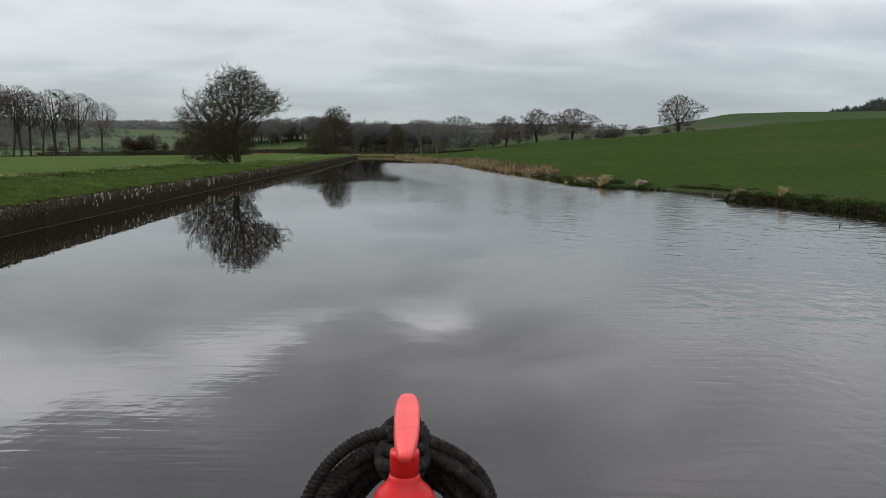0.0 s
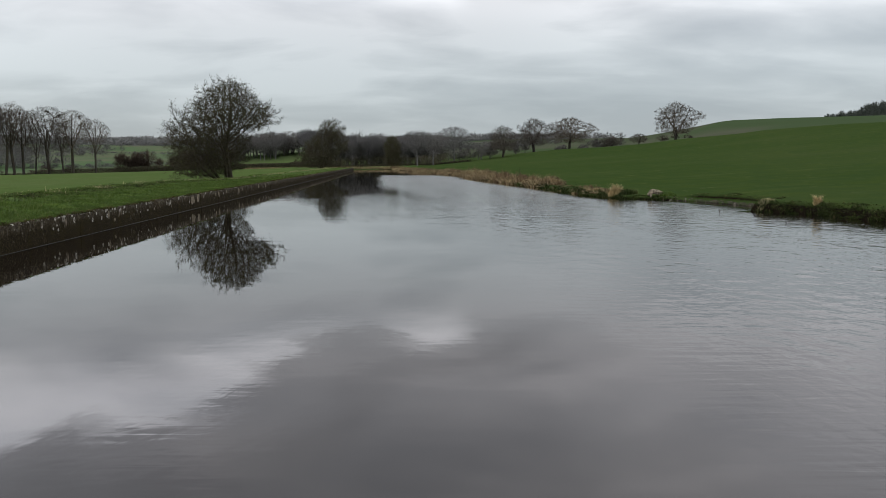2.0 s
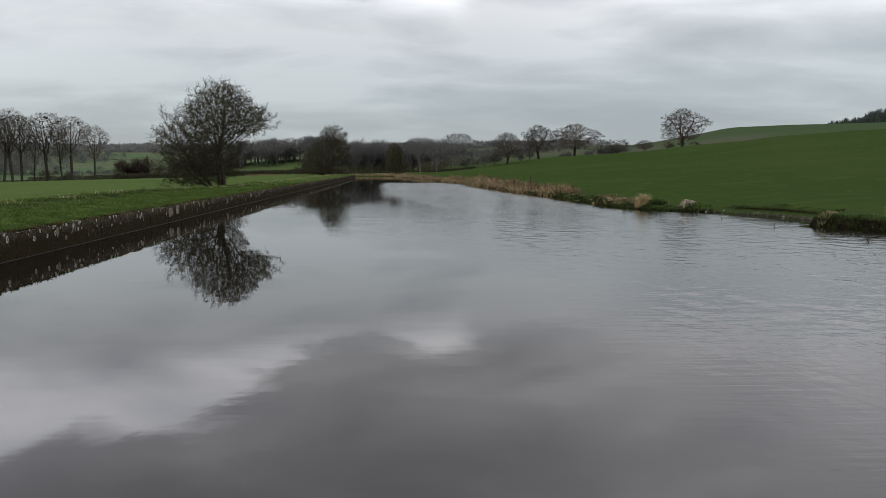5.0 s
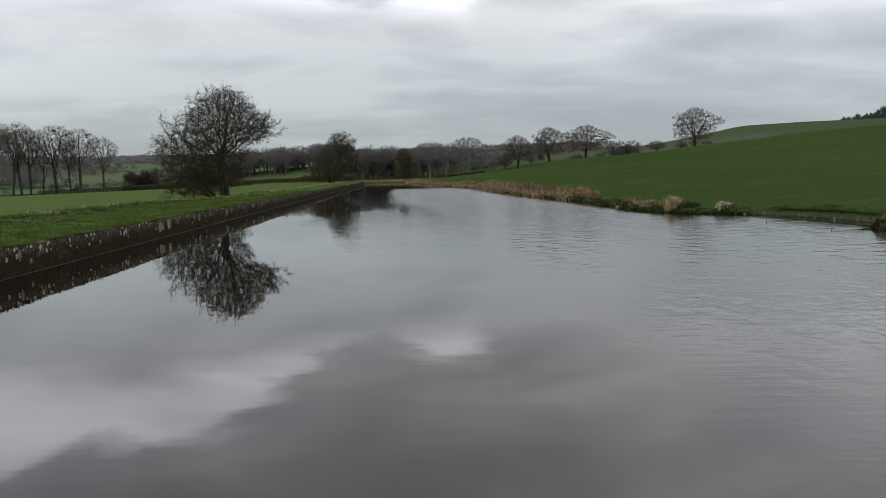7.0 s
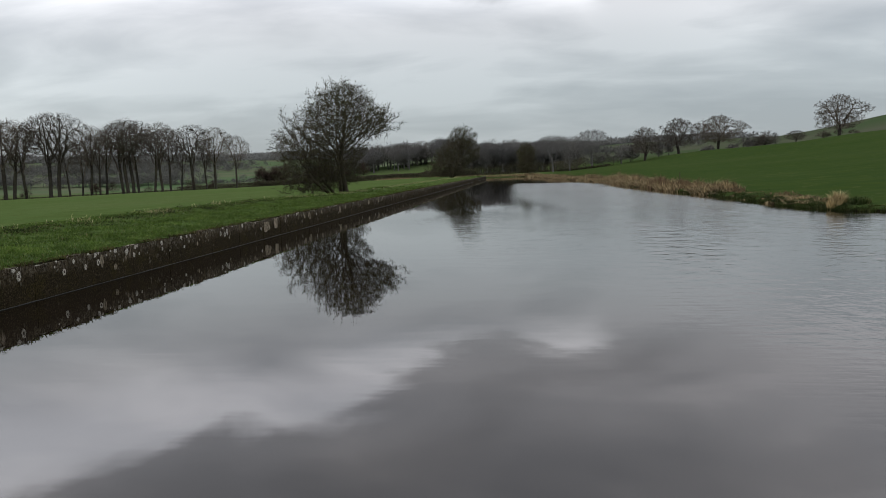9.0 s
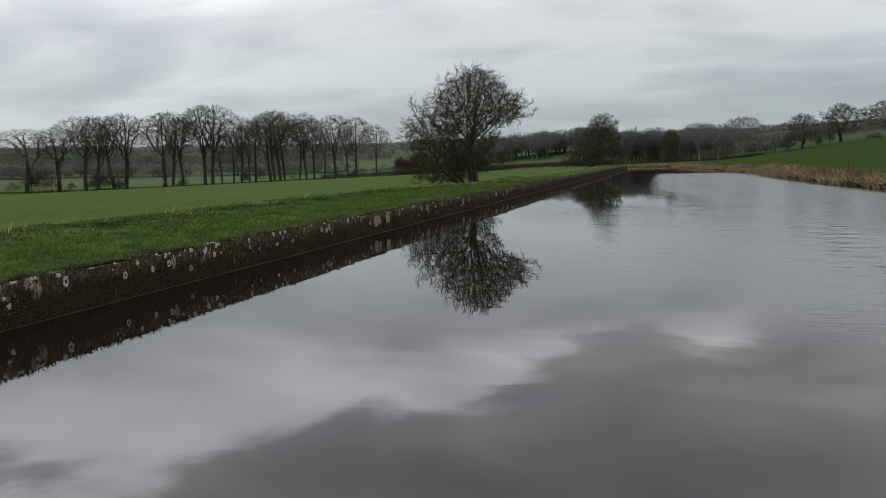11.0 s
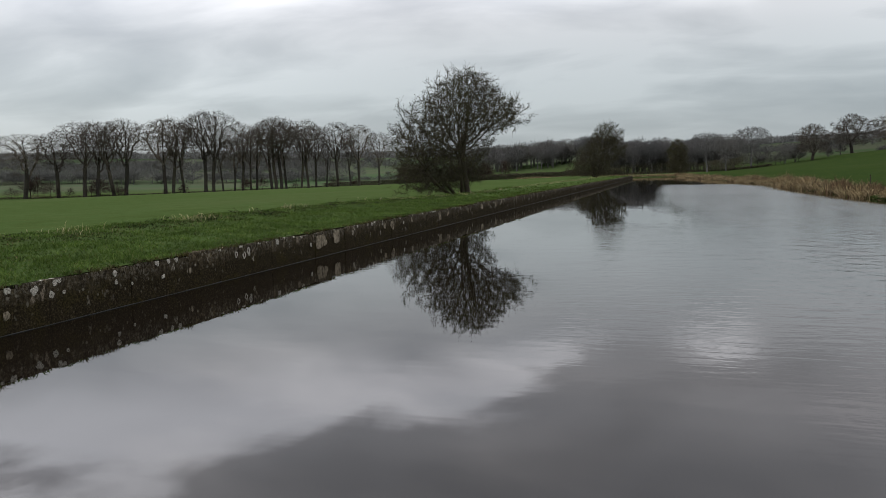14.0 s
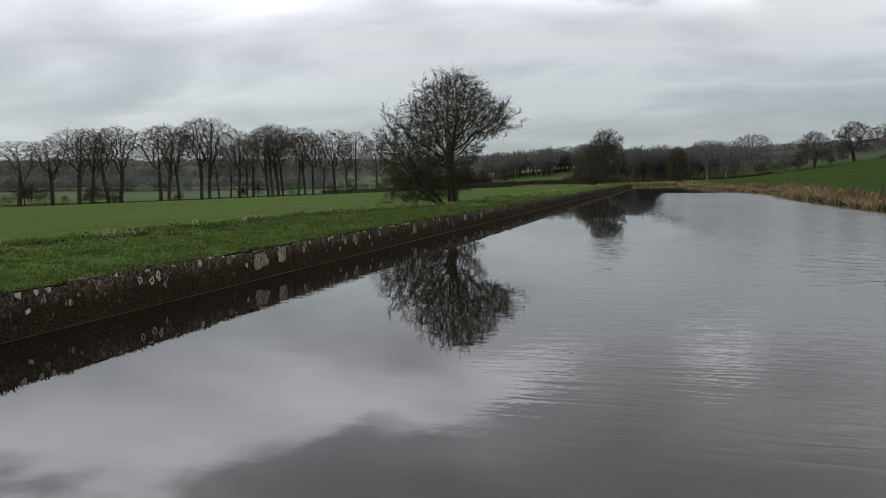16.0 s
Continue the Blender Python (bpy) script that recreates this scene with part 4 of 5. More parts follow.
for k, (y, z, w, ring) in enumerate([(30.68, 0.435, 0.14, 0.6), (30.97, 0.395, 0.15, 0.55), (31.13, 0.46, 0.14, 0.4), (31.15, 0.40, 0.10, 0.0), (32.3, 0.53, 0.16, 0.0), (33.86, 0.335, 0.12, 0.0), (37.66, 0.55, 0.14, 0.0), (36.65, 0.55, 0.12, 0.0),
                                     (25.77, 0.48, 0.15, 0.0), (26.06, 0.39, 0.13, 0.3), (26.28, 0.39, 0.07, 0.0), (27.31, 0.51, 0.12, 0.0), (27.32, 0.38, 0.09, 0.0), (28.42, 0.31, 0.07, 0.0), (27.68, 0.31, 0.06, 0.0), (24.62, 0.545, 0.13, 0.0),
                                     (24.7, 0.39, 0.13, 0.5), (26.13, 0.545, 0.12, 0.0), (25.33, 0.55, 0.14, 0.0), (28.31, 0.555, 0.15, 0.0), (28.6, 0.55, 0.12, 0.0), (28.82, 0.545, 0.10, 0.0), (28.46, 0.32, 0.08, 0.0), (40.3, 0.40, 0.12, 0.0),
                                     (23.60, 0.36, 0.14, 0.5), (24.27, 0.36, 0.12, 0.2), (23.90, 0.50, 0.10, 0.0), (23.33, 0.47, 0.05, 0.0), (23.38, 0.56, 0.06, 0.0), (22.38, 0.44, 0.17, 0.45), (22.25, 0.56, 0.13, 0.0), (21.77, 0.56, 0.10, 0.0),
                                     (21.24, 0.54, 0.11, 0.0), (21.32, 0.39, 0.07, 0.0), (21.11, 0.33, 0.08, 0.0), (21.39, 0.28, 0.09, 0.0), (25.0, 0.49, 0.05, 0.0), (25.16, 0.56, 0.08, 0.0), (24.72, 0.56, 0.08, 0.0), (26.21, 0.56, 0.09, 0.0)]):
    growth("lichen", y, z, 0.72 * w, 0.80 * w, 50 + k, M_LICHEN, ring, 0.26)

# ---------------------------------------------------------------- grasses and reeds
def blades(spots, rng, height, width, lean):
    """Single bent blades; a spot is x, y, z and a factor of height."""
    v, f = [], []
    for x, y, z, k in spots:
        a = rng.uniform(0, 6.283)
        h = height * k * rng.uniform(0.55, 1.25)
        wd = width * rng.uniform(0.6, 1.3)
        c, sn = math.cos(a), math.sin(a)
        b = rng.uniform(0, 6.283)
        l = lean * h * rng.uniform(0.2, 1.2)
        bx, by = math.cos(b) * l, math.sin(b) * l
        n = len(v)
        v += [(x - c * wd, y - sn * wd, z), (x + c * wd, y + sn * wd, z),
              (x - c * wd * 0.7 + bx * 0.35, y - sn * wd * 0.7 + by * 0.35, z + h * 0.6), (x + c * wd * 0.7 + bx * 0.35, y + sn * wd * 0.7 + by * 0.35, z + h * 0.6),
              (x + bx, y + by, z + h * (1 - 0.25 * lean))]
        f += [(n, n + 1, n + 3, n + 2), (n + 2, n + 3, n + 4)]
    return v, f


def clump(p, s):
    return noise.noise(Vector((p[0] * s, p[1] * s, 7.0)))


def tufts(spots, rng, height, width):
    """Tufts of bent blades that fall outward; a spot is x, y, z, radius, factor of height and number of blades."""
    v, f = [], []
    for x, y, z, r, k, n in spots:
        comb = rng.uniform(0, 6.283)
        for _ in range(n):
            a, q = rng.uniform(0, 6.283), r * math.sqrt(rng.random())
            px, py = x + math.cos(a) * q * 0.6, y + math.sin(a) * q * 0.6
            h = height * k * rng.uniform(0.5, 1.25) * (1.1 - 0.4 * q / r)
            l = h * rng.uniform(0.35, 1.25) * (0.5 + q / r)
            bx, by = math.cos(a) * l + math.cos(comb) * h * 0.25, math.sin(a) * l + math.sin(comb) * h * 0.25
            g = rng.uniform(0, 6.283)
            cx, cy = math.cos(g) * width * rng.uniform(0.6, 1.3), math.sin(g) * width * rng.uniform(0.6, 1.3)
            i = len(v)
            v += [(px - cx, py - cy, z), (px + cx, py + cy, z), (px - cx * 0.8 + bx * 0.4, py - cy * 0.8 + by * 0.4, z + h * 0.65),
                  (px + cx * 0.8 + bx * 0.4, py + cy * 0.8 + by * 0.4, z + h * 0.65), (px + bx, py + by, z + h * 0.82)]
            f += [(i, i + 1, i + 3, i + 2), (i + 2, i + 3, i + 4)]
    return v, f


def bank_grass():
    rng = random.Random(101)
    near, far, dry, worn = [], [], [], []
    for lo, hi, per, count in ((9, 30, 26, 17), (30, 48, 20, 13), (48, 80, 9, 9), (80, 175, 2.2, 7)):
        bed = near if hi <= 48 else far
        for _ in range(int((hi - lo) * 4.9 * per)):
            y = rng.uniform(lo, hi)
            d = 0.04 + 4.9 * rng.random()
            if rng.random() > (y - 8) / 7 or rng.random() > (5.1 - d) / 0.9:
                continue
            x = wall_x(y) - d
            c = clump((x, y), 0.9) + 0.6 * clump((x, y), 2.6)
            rut = math.exp(-((d - 2.1) / 0.28) ** 2) + math.exp(-((d - 3.2) / 0.25) ** 2)
            if rng.random() > 0.85 + 0.9 * c - 0.55 * rut:
                continue
            k = (0.35 + 1.15 * max(c + 0.4, 0)) * (1 - 0.55 * min(rut, 1))
            if d < 0.35:
                k *= 0.5
            track = abs(d - 3.35 - 0.35 * clump((0.0, y), 0.35)) < 0.42 + 0.5 * clump((d, y), 1.1) or abs(d - 1.75) < 0.12 + 0.4 * clump((d, y), 0.8)
            (worn if track else bed).append((x, y, ground_z(x, y) - 0.015, rng.uniform(0.08, 0.2), k * (0.7 if track else 1.0), count))
        for _ in range(int((hi - lo) * 70)):
            y = rng.uniform(lo, hi)
            d = rng.gauss(3.95, 0.3)
            x = wall_x(y) - d
            if clump((0, y), 0.5) + 0.7 * clump((x, y), 1.7) < 0.18:
                continue
            dry.append((x, y, ground_z(x, y) - 0.02, rng.uniform(0.5, 1.1)))
    return near, far, dry, worn


near, far, dry, worn = bank_grass()
rng = random.Random(111)
turf, trodden = [], []
for _ in range(120000):
    y = 11 + 47 * rng.random() ** 1.4
    d = 0.05 + 5.4 * rng.random()
    if rng.random() > (y - 9) / 7 or rng.random() > (5.6 - d) / 1.2:
        continue
    if abs(d - 3.35 - 0.35 * clump((0.0, y), 0.35)) < 0.30 + 0.5 * clump((d, y), 1.1):
        (trodden if rng.random() < 0.6 else turf).append((wall_x(y) - d, y, ground_z(wall_x(y) - d, y) + 0.01, 0.6))
        continue
    turf.append((wall_x(y) - d, y, ground_z(wall_x(y) - d, y) + 0.005, 0.6 + 0.6 * max(clump((d, y), 1.3) + 0.4, 0.0)))
v, f = blades(turf, rng, 0.07, 0.010, 1.5)
tagged(mesh_object("turf", v, f, M_GRASS), "short green turf of the towpath bank", "grass", kind="stuff")
v, f = blades(trodden, rng, 0.07, 0.012, 1.5)
tagged(mesh_object("trodden_turf", v, f, M_HUMMOCK), "dark trodden turf of the tracks along the towpath", "grass", kind="stuff")
v, f = tufts(near, random.Random(1), 0.12, 0.007)
tagged(mesh_object("bank_grass", v, f, M_GRASS), "lush tufted green grass along the towpath bank", "grass", kind="stuff")
v, f = tufts(worn, random.Random(4), 0.11, 0.010)
tagged(mesh_object("worn_grass", v, f, M_HUMMOCK), "dark trodden grass of the tracks along the towpath", "grass", kind="stuff")
v, f = tufts(far, random.Random(2), 0.16, 0.018)
tagged(mesh_object("bank_grass", v, f, M_GRASS), "green grass along the farther towpath bank", "grass", kind="stuff")
rng = random.Random(404)
fringe = []
for _ in range(2300):
    y = 9 + 110 * rng.random() ** 1.4
    if clump((1.0, y), 0.8) < -0.25:
        continue
    x = wall_x(y) - rng.uniform(0.0, 0.16)
    fringe.append((x, y, 0.575, rng.uniform(0.04, 0.11), rng.uniform(0.5, 1.2), 9))
M_FRINGE = blade_material("wall_edge_moss", [(0.0, (0.022, 0.018, 0.008)), (0.45, (0.050, 0.038, 0.016)), (0.7, (0.045, 0.060, 0.016)), (1.0, (0.12, 0.095, 0.05))])
v, f = tufts(fringe, rng, 0.085, 0.006)
tagged(mesh_object("wall_fringe", v, f, M_FRINGE), "brown moss and short grass along the wall's edge", "moss", kind="stuff")
v, f = blades(dry, random.Random(3), 0.23, 0.007, 0.9)
tagged(mesh_object("dry_grass", v, f, M_DRY), "pale dry grass stems along the brow of the bank", "dry grass", kind="stuff")


def reed_bed():
    """Rough grass, then clumps of bleached sedge in front of browner upright reeds."""
    rng = random.Random(202)
    green, reed, pale = [], [], []
    for _ in range(30000):
        y = 12 + 183 * rng.random() ** 1.25
        d = rng.uniform(0.0, 0.7) if y < 45 else rng.uniform(-0.05, 1.5)
        x = right_x(y) + d
        c = clump((x, y), 0.9) + 0.4 * clump((x, y), 3.0)
        if (31 < y < 38 and d < 1.0) or d < 0.2:
            continue
        if rng.random() < 0.6 + c:
            green.append((x, y, max(ground_z(x, y), -0.02) - 0.03, 0.5 + 0.9 * max(c + 0.3, 0)))
    for _ in range(900):
        y = 43 + 150 * rng.random() ** 1.3
        d = rng.uniform(-0.1, 1.7)
        cx, cy, r = right_x(y) + d, y, rng.uniform(0.2, 0.55) * (1 + y / 160)
        tall = rng.uniform(0.35, 0.75) if d < 0.7 else rng.uniform(0.6, 1.05)
        tall *= 0.5 + 1.15 * max(clump((cx, y), 0.33) + 0.5 * clump((cx, y), 1.1) + 0.3, 0.0)
        if y < 64:
            tall *= 0.8
        elif 70 < y < 102:
            tall *= 1.3
        if y < 57:
            if rng.random() < 0.62:
                continue
            tall, r = tall * 0.5, r * 0.8
        bed = pale if rng.random() < (0.85 if d < 0.8 else 0.3) else reed
        if bed is pale:
            pale.append((cx, cy, max(ground_z(cx, cy), 0.0) - 0.03, r * 1.25, tall * 1.25, 58))
            continue
        for _ in range(46):
            a, q = rng.uniform(0, 6.283), r * math.sqrt(rng.random())
            x, yy = cx + math.cos(a) * q, cy + math.sin(a) * q
            bed.append((x, yy, max(ground_z(x, yy), -0.02) - 0.03, tall * (1.15 - 0.5 * q / r)))
    for _ in range(460):
        x = rng.uniform(-46, -9)
        y = 194.5 + rng.uniform(0, 3.0)
        pale.append((x, y, 0.2, rng.uniform(0.4, 0.8), rng.uniform(0.7, 1.5), 24))
    return green, reed, pale


green, reed, pale = reed_bed()
v, f = blades(green, random.Random(5), 0.10, 0.012, 1.0)
tagged(mesh_object("bank_grass", v, f, M_HUMMOCK), "rough green grass on the earth bank", "grass", kind="stuff")
v, f = blades(reed, random.Random(6), 0.66, 0.017, 0.45)
tagged(mesh_object("reed_bed", v, f, M_REED), "brown dead reeds along the canal bank", "reeds", kind="stuff")
v, f = tufts(pale, random.Random(7), 0.50, 0.018)
tagged(mesh_object("sedge_clumps", v, f, M_SEDGE), "bleached sedge clumps along the water's edge", "sedge", kind="stuff")


def tussock(x, y, radius, height, count, seed, material, label):
    rng = random.Random(seed)
    spots = []
    base = ground_z(x, y)
    for _ in range(count):
        a, r = rng.uniform(0, 6.283), radius * math.sqrt(rng.random())
        px, py = math.cos(a) * r, math.sin(a) * r * 0.7
        spots.append((px, py, max(ground_z(x + px, y + py), 0.0) - base, 1.15 - 0.6 * (r / radius) ** 2))
    v, f = blades(spots, rng, height, 0.009, 0.75)
    ob = mesh_object("grass_tussock", v, f, material)
    ob.location = (x, y, ground_z(x, y) - 0.03)
    return tagged(ob, label, "grass tussock", "tussocks on the bank")


tussock(8.15, 41.0, 0.33, 0.52, 800, 1, M_STRAW, "large straw-coloured grass tussock on the bank edge")
tussock(8.7, 40.7, 0.45, 0.36, 420, 2, M_HUMMOCK, "dark green grass tussock on the bank edge")
tussock(11.95, 28.5, 0.13, 0.32, 180, 3, M_STRAW, "upright pale grass tussock on the peat bank")
tussock(10.95, 30.2, 0.30, 0.14, 420, 4, M_DRY, "low mixed grass tussock at the bank corner")
tussock(7.25, 57.6, 0.7, 0.62, 420, 5, M_SEDGE, "broad pale grass tussock among reeds")
tussock(10.0, 39.0, 0.45, 0.30, 220, 6, M_GRASS, "low green grass tussock beside the driftwood log")


def leafy(spots, seed, size):
    rng = random.Random(seed)
    v, f = [], []
    for x, y, z in spots:
        a = Vector((rng.gauss(0, 1), rng.gauss(0, 1), rng.gauss(0.3, 0.7))).normalized() * size * rng.uniform(0.6, 1.3)
        b = side_way(rng, a.normalized(), 1.45) * size * 0.45
        p = Vector((x, y, z))
        n = len(v)
        v += [p, p + a * 0.5 + b, p + a, p + a * 0.5 - b]
        f.append((n, n + 1, n + 2, n + 3))
    return v, f


def hummocks():
    rng = random.Random(303)
    out = []
    for _ in range(150):
        y = 14 + 46 * rng.random()
        if 31 < y < 38 and rng.random() < 0.6:
            continue
        edge = 0.55 if 31 < y < 38 else 0.0
        cx, r = right_x(y) + edge + rng.uniform(0.12, 0.45), rng.uniform(0.12, 0.28)
        for _ in range(110):
            a, q = rng.uniform(0, 6.283), r * math.sqrt(rng.random())
            x, yy = cx + math.cos(a) * q, y + math.sin(a) * q
            out.append((x, yy, max(ground_z(x, yy), 0.0) - 0.03, 1.3 - 0.8 * q / r))
    return out


rng = random.Random(313)
lip = []
for _ in range(1500):
    y = 14 + 50 * rng.random()
    if 30.8 < y < 38.2:
        continue
    d = rng.uniform(0.0, 0.26)
    if clump((d, y), 0.9) + 0.5 * clump((d, y), 2.7) < -0.25:
        continue
    x = right_x(y) + d
    lip.append((x, y, max(ground_z(x, y), 0.03) - 0.03, rng.uniform(0.12, 0.26), rng.uniform(0.6, 1.35), 14))
for _ in range(260):
    y = rng.uniform(31.0, 38.0)
    x = right_x(y) + 0.72 + rng.gauss(0, 0.12)
    if clump((3.0, y), 1.1) > -0.1:
        lip.append((x, y, ground_z(x, y) - 0.03, rng.uniform(0.12, 0.24), rng.uniform(0.4, 0.8), 12))
v, f = tufts(lip, rng, 0.105, 0.009)
tagged(mesh_object("bank_lip_grass", v, f, M_HUMMOCK), "dark rough grass hanging over the lip of the peat bank", "grass", kind="stuff")
v, f = blades(hummocks(), random.Random(8), 0.09, 0.010, 1.2)
tagged(mesh_object("grass_hummocks", v, f, M_HUMMOCK), "dark green grass hummocks overhanging the peat bank", "grass", kind="stuff")

rng = random.Random(55)
spots = []
for _ in range(85):
    y = rng.choice((rng.uniform(13, 30.2), rng.uniform(13, 30.2), rng.uniform(38.5, 56)))
    cx, cz, r = right_x(y) + rng.uniform(-0.02, 0.30), rng.uniform(0.08, 0.30), rng.uniform(0.06, 0.24)
    for _ in range(64):
        spots.append((cx + rng.gauss(0, r * 0.6), y + rng.gauss(0, r), cz + rng.gauss(0, r * 0.5)))
M_LEAF = blade_material("bank_weeds", [(0.0, (0.014, 0.020, 0.007)), (0.5, (0.028, 0.040, 0.012)), (0.85, (0.042, 0.058, 0.018)), (1.0, (0.075, 0.066, 0.036))], 0.6)
v, f = leafy(spots, 56, 0.055)
tagged(mesh_object("bank_weeds", v, f, M_LEAF), "low dark green weeds hanging over the peat bank", "weeds", kind="stuff")
spots = []
for _ in range(30):
    y, d = rng.uniform(12, 60), rng.uniform(2.9, 4.8)
    cx, cy, r = wall_x(y) - d, y, rng.uniform(0.08, 0.22)
    for _ in range(50):
        px, py = cx + rng.gauss(0, r), cy + rng.gauss(0, r)
        spots.append((px, py, ground_z(px, py) + abs(rng.gauss(0, 0.05))))
v, f = leafy(spots, 57, 0.05)
tagged(mesh_object("bank_weeds", v, f, M_LEAF), "low broad-leaved weeds on the brow of the bank", "weeds", kind="stuff")

# ---------------------------------------------------------------- driftwood log and post
M_LOG = plain_material("weathered_wood", (0.17, 0.145, 0.105), 0.9, 0.1, 0.9, 9.0, 0.02)
log = new("driftwood_log")
for nm, pts, rad in (("trunk", [(-0.46, 0.04, 0.04), (-0.36, 0.02, 0.17), (-0.18, 0.0, 0.25), (0.04, -0.02, 0.24), (0.26, -0.02, 0.22), (0.44, -0.04, 0.19), (0.54, -0.05, 0.15)], [0.05, 0.11, 0.14, 0.12, 0.11, 0.08, 0.035]),
                     ("branch", [(-0.30, -0.05, 0.14), (-0.35, -0.16, 0.06), (-0.44, -0.22, -0.04)], [0.07, 0.05, 0.03]),
                     ("branch", [(0.02, -0.05, 0.18), (0.12, -0.16, 0.09), (0.06, -0.24, -0.04)], [0.06, 0.045, 0.03]),
                     ("branch", [(0.28, 0.0, 0.20), (0.40, -0.08, 0.12), (0.46, -0.12, -0.04)], [0.06, 0.05, 0.03]),
                     ("branch", [(0.30, 0.02, 0.22), (0.40, 0.12, 0.12), (0.44, 0.18, -0.04)], [0.05, 0.04, 0.025])):
    V, F, fine_pts, fine_rad = [], [], [], []
    for k in range(25):
        p, _, r = along([Vector(q) for q in pts], rad, k / 24)
        fine_pts.append(p)
        fine_rad.append(r)
    tube(V, F, fine_pts, fine_rad, 12)
    F.append(tuple(range(11, -1, -1)))
    F.append(tuple(range(len(V) - 12, len(V))))
    V = [p + Vector((0, 0, 1)) * (0.07 * noise.noise(p * 7) + 0.05 * noise.noise(p * 19)) + Vector((0, 1, 0)) * 0.06 * noise.noise(p * 8 + Vector((3, 1, 2))) for p in V]
    mesh_object(nm, V, F, M_LOG, log)
tagged(log, "pale weathered driftwood log lying on the grass bank", "log")
log.matrix_world = pose(9.55, 39.2, ground_z(9.55, 39.2) - 0.02, 0, 0, 12) @ Matrix.Diagonal((0.72, 0.9, 0.8, 1))

bm = bmesh.new()
bmesh.ops.create_cone(bm, cap_ends=True, segments=8, radius1=0.03, radius2=0.025, depth=0.9)
bmesh.ops.translate(bm, verts=bm.verts[:], vec=(0, 0, 0.45))
stake = part("wooden_post", bm, plain_material("dark_post_wood", (0.045, 0.036, 0.027), 0.9, 0.1))
stake.location = (6.4, 69.0, ground_z(6.4, 69.0))
tagged(stake, "dark weathered wooden post among the reeds", "post")

M_STICK = plain_material("wet_stick_wood", (0.030, 0.024, 0.018), 0.6, 0.3)
for k, (x, y, h, lean) in enumerate([(9.38, 30.2, 0.085, 6), (9.46, 25.0, 0.055, -10), (9.1, 33.9, 0.06, 8), (9.9, 20.15, 0.075, 4)]):
    V, F = [], []
    tube(V, F, [Vector((0, 0, -0.6)), Vector((0, 0, 0.3 * h)), Vector((0.02, 0, 0.7 * h)), Vector((-0.012, 0.01, h))], [0.016, 0.016, 0.020, 0.008], 7)
    stick = mesh_object("stick", V, F, M_STICK, None, True)
    stick.matrix_world = pose(x, y, 0.0, lean, 0.5 * lean, 40 * k)
    tagged(stick, "short dark stick standing out of the water", "stick", "sticks in the water")

# ---------------------------------------------------------------- pebbles on the cattle beach
rng = random.Random(64)
V, F = [], []
for _ in range(520):
    y = rng.uniform(31.2, 38.5)
    x = right_x(y) + rng.uniform(-0.05, 0.42)
    r, z = 0.018 + 0.05 * rng.random() ** 3, max(ground_z(x, y), -0.01)
    n = len(V)
    for k in range(6):
        g = k * math.pi / 3 + rng.gauss(0, 0.2)
        V.append((x + math.cos(g) * r * rng.uniform(0.8, 1.2), y + math.sin(g) * r, z - 0.01))
    V += [(x + rng.gauss(0, 0.2) * r - 0.3 * r, y - 0.3 * r, z + r * 0.55), (x + 0.3 * r, y + 0.2 * r, z + r * 0.6)]
    F += [(n + k, n + (k + 1) % 6, n + (6 if k in (2, 3, 4) else 7)) for k in range(6)] + [(n + 2, n + 6, n + 7), (n + 5, n + 7, n + 6)]
M_PEB = blade_material("beach_pebbles", [(0.0, (0.016, 0.014, 0.011)), (0.7, (0.040, 0.034, 0.028)), (0.97, (0.08, 0.07, 0.06)), (1.0, (0.34, 0.32, 0.28))], 0.8, 0.0)
tagged(mesh_object("pebbles", V, F, M_PEB), "grey pebbles on the trodden beach at the water's edge", "pebbles", kind="stuff")

# ---------------------------------------------------------------- rook nests in the copse
rng = random.Random(90)
V, F = [], []
for _ in range(150):
    a, e = rng.uniform(0, 6.283), rng.uniform(-1.4, 1.4)
    p = Vector((math.cos(a) * math.cos(e) * 0.36, math.sin(a) * math.cos(e) * 0.36, math.sin(e) * 0.26))
    d = side_way(rng, p.normalized(), rng.uniform(1.1, 1.6)) * 0.22
    tube(V, F, [p - d, p + d], [0.03, 0.02], 3)
nest = mesh_object("rook_nest", V, F, M_BARK)
tagged(nest, "dark twig rook nest high in a bare beech", "nest", "rook nests")
spots = []
for i in (17, 19, 20, 21, 24, 24, 26, 26, 22, 10, 7, 18):
    x, y, h, sx = COPSE[i]
    a, q = rng.uniform(0, 6.283), rng.uniform(0.05, 0.17) * h * sx
    spots.append((x + math.cos(a) * q, y + math.sin(a) * q, ground_z(x, y) + h * rng.uniform(0.84, 0.92)))
nest.location = spots[0]
for p in spots[1:]:
    copy_thing(nest, Matrix.Translation(p))

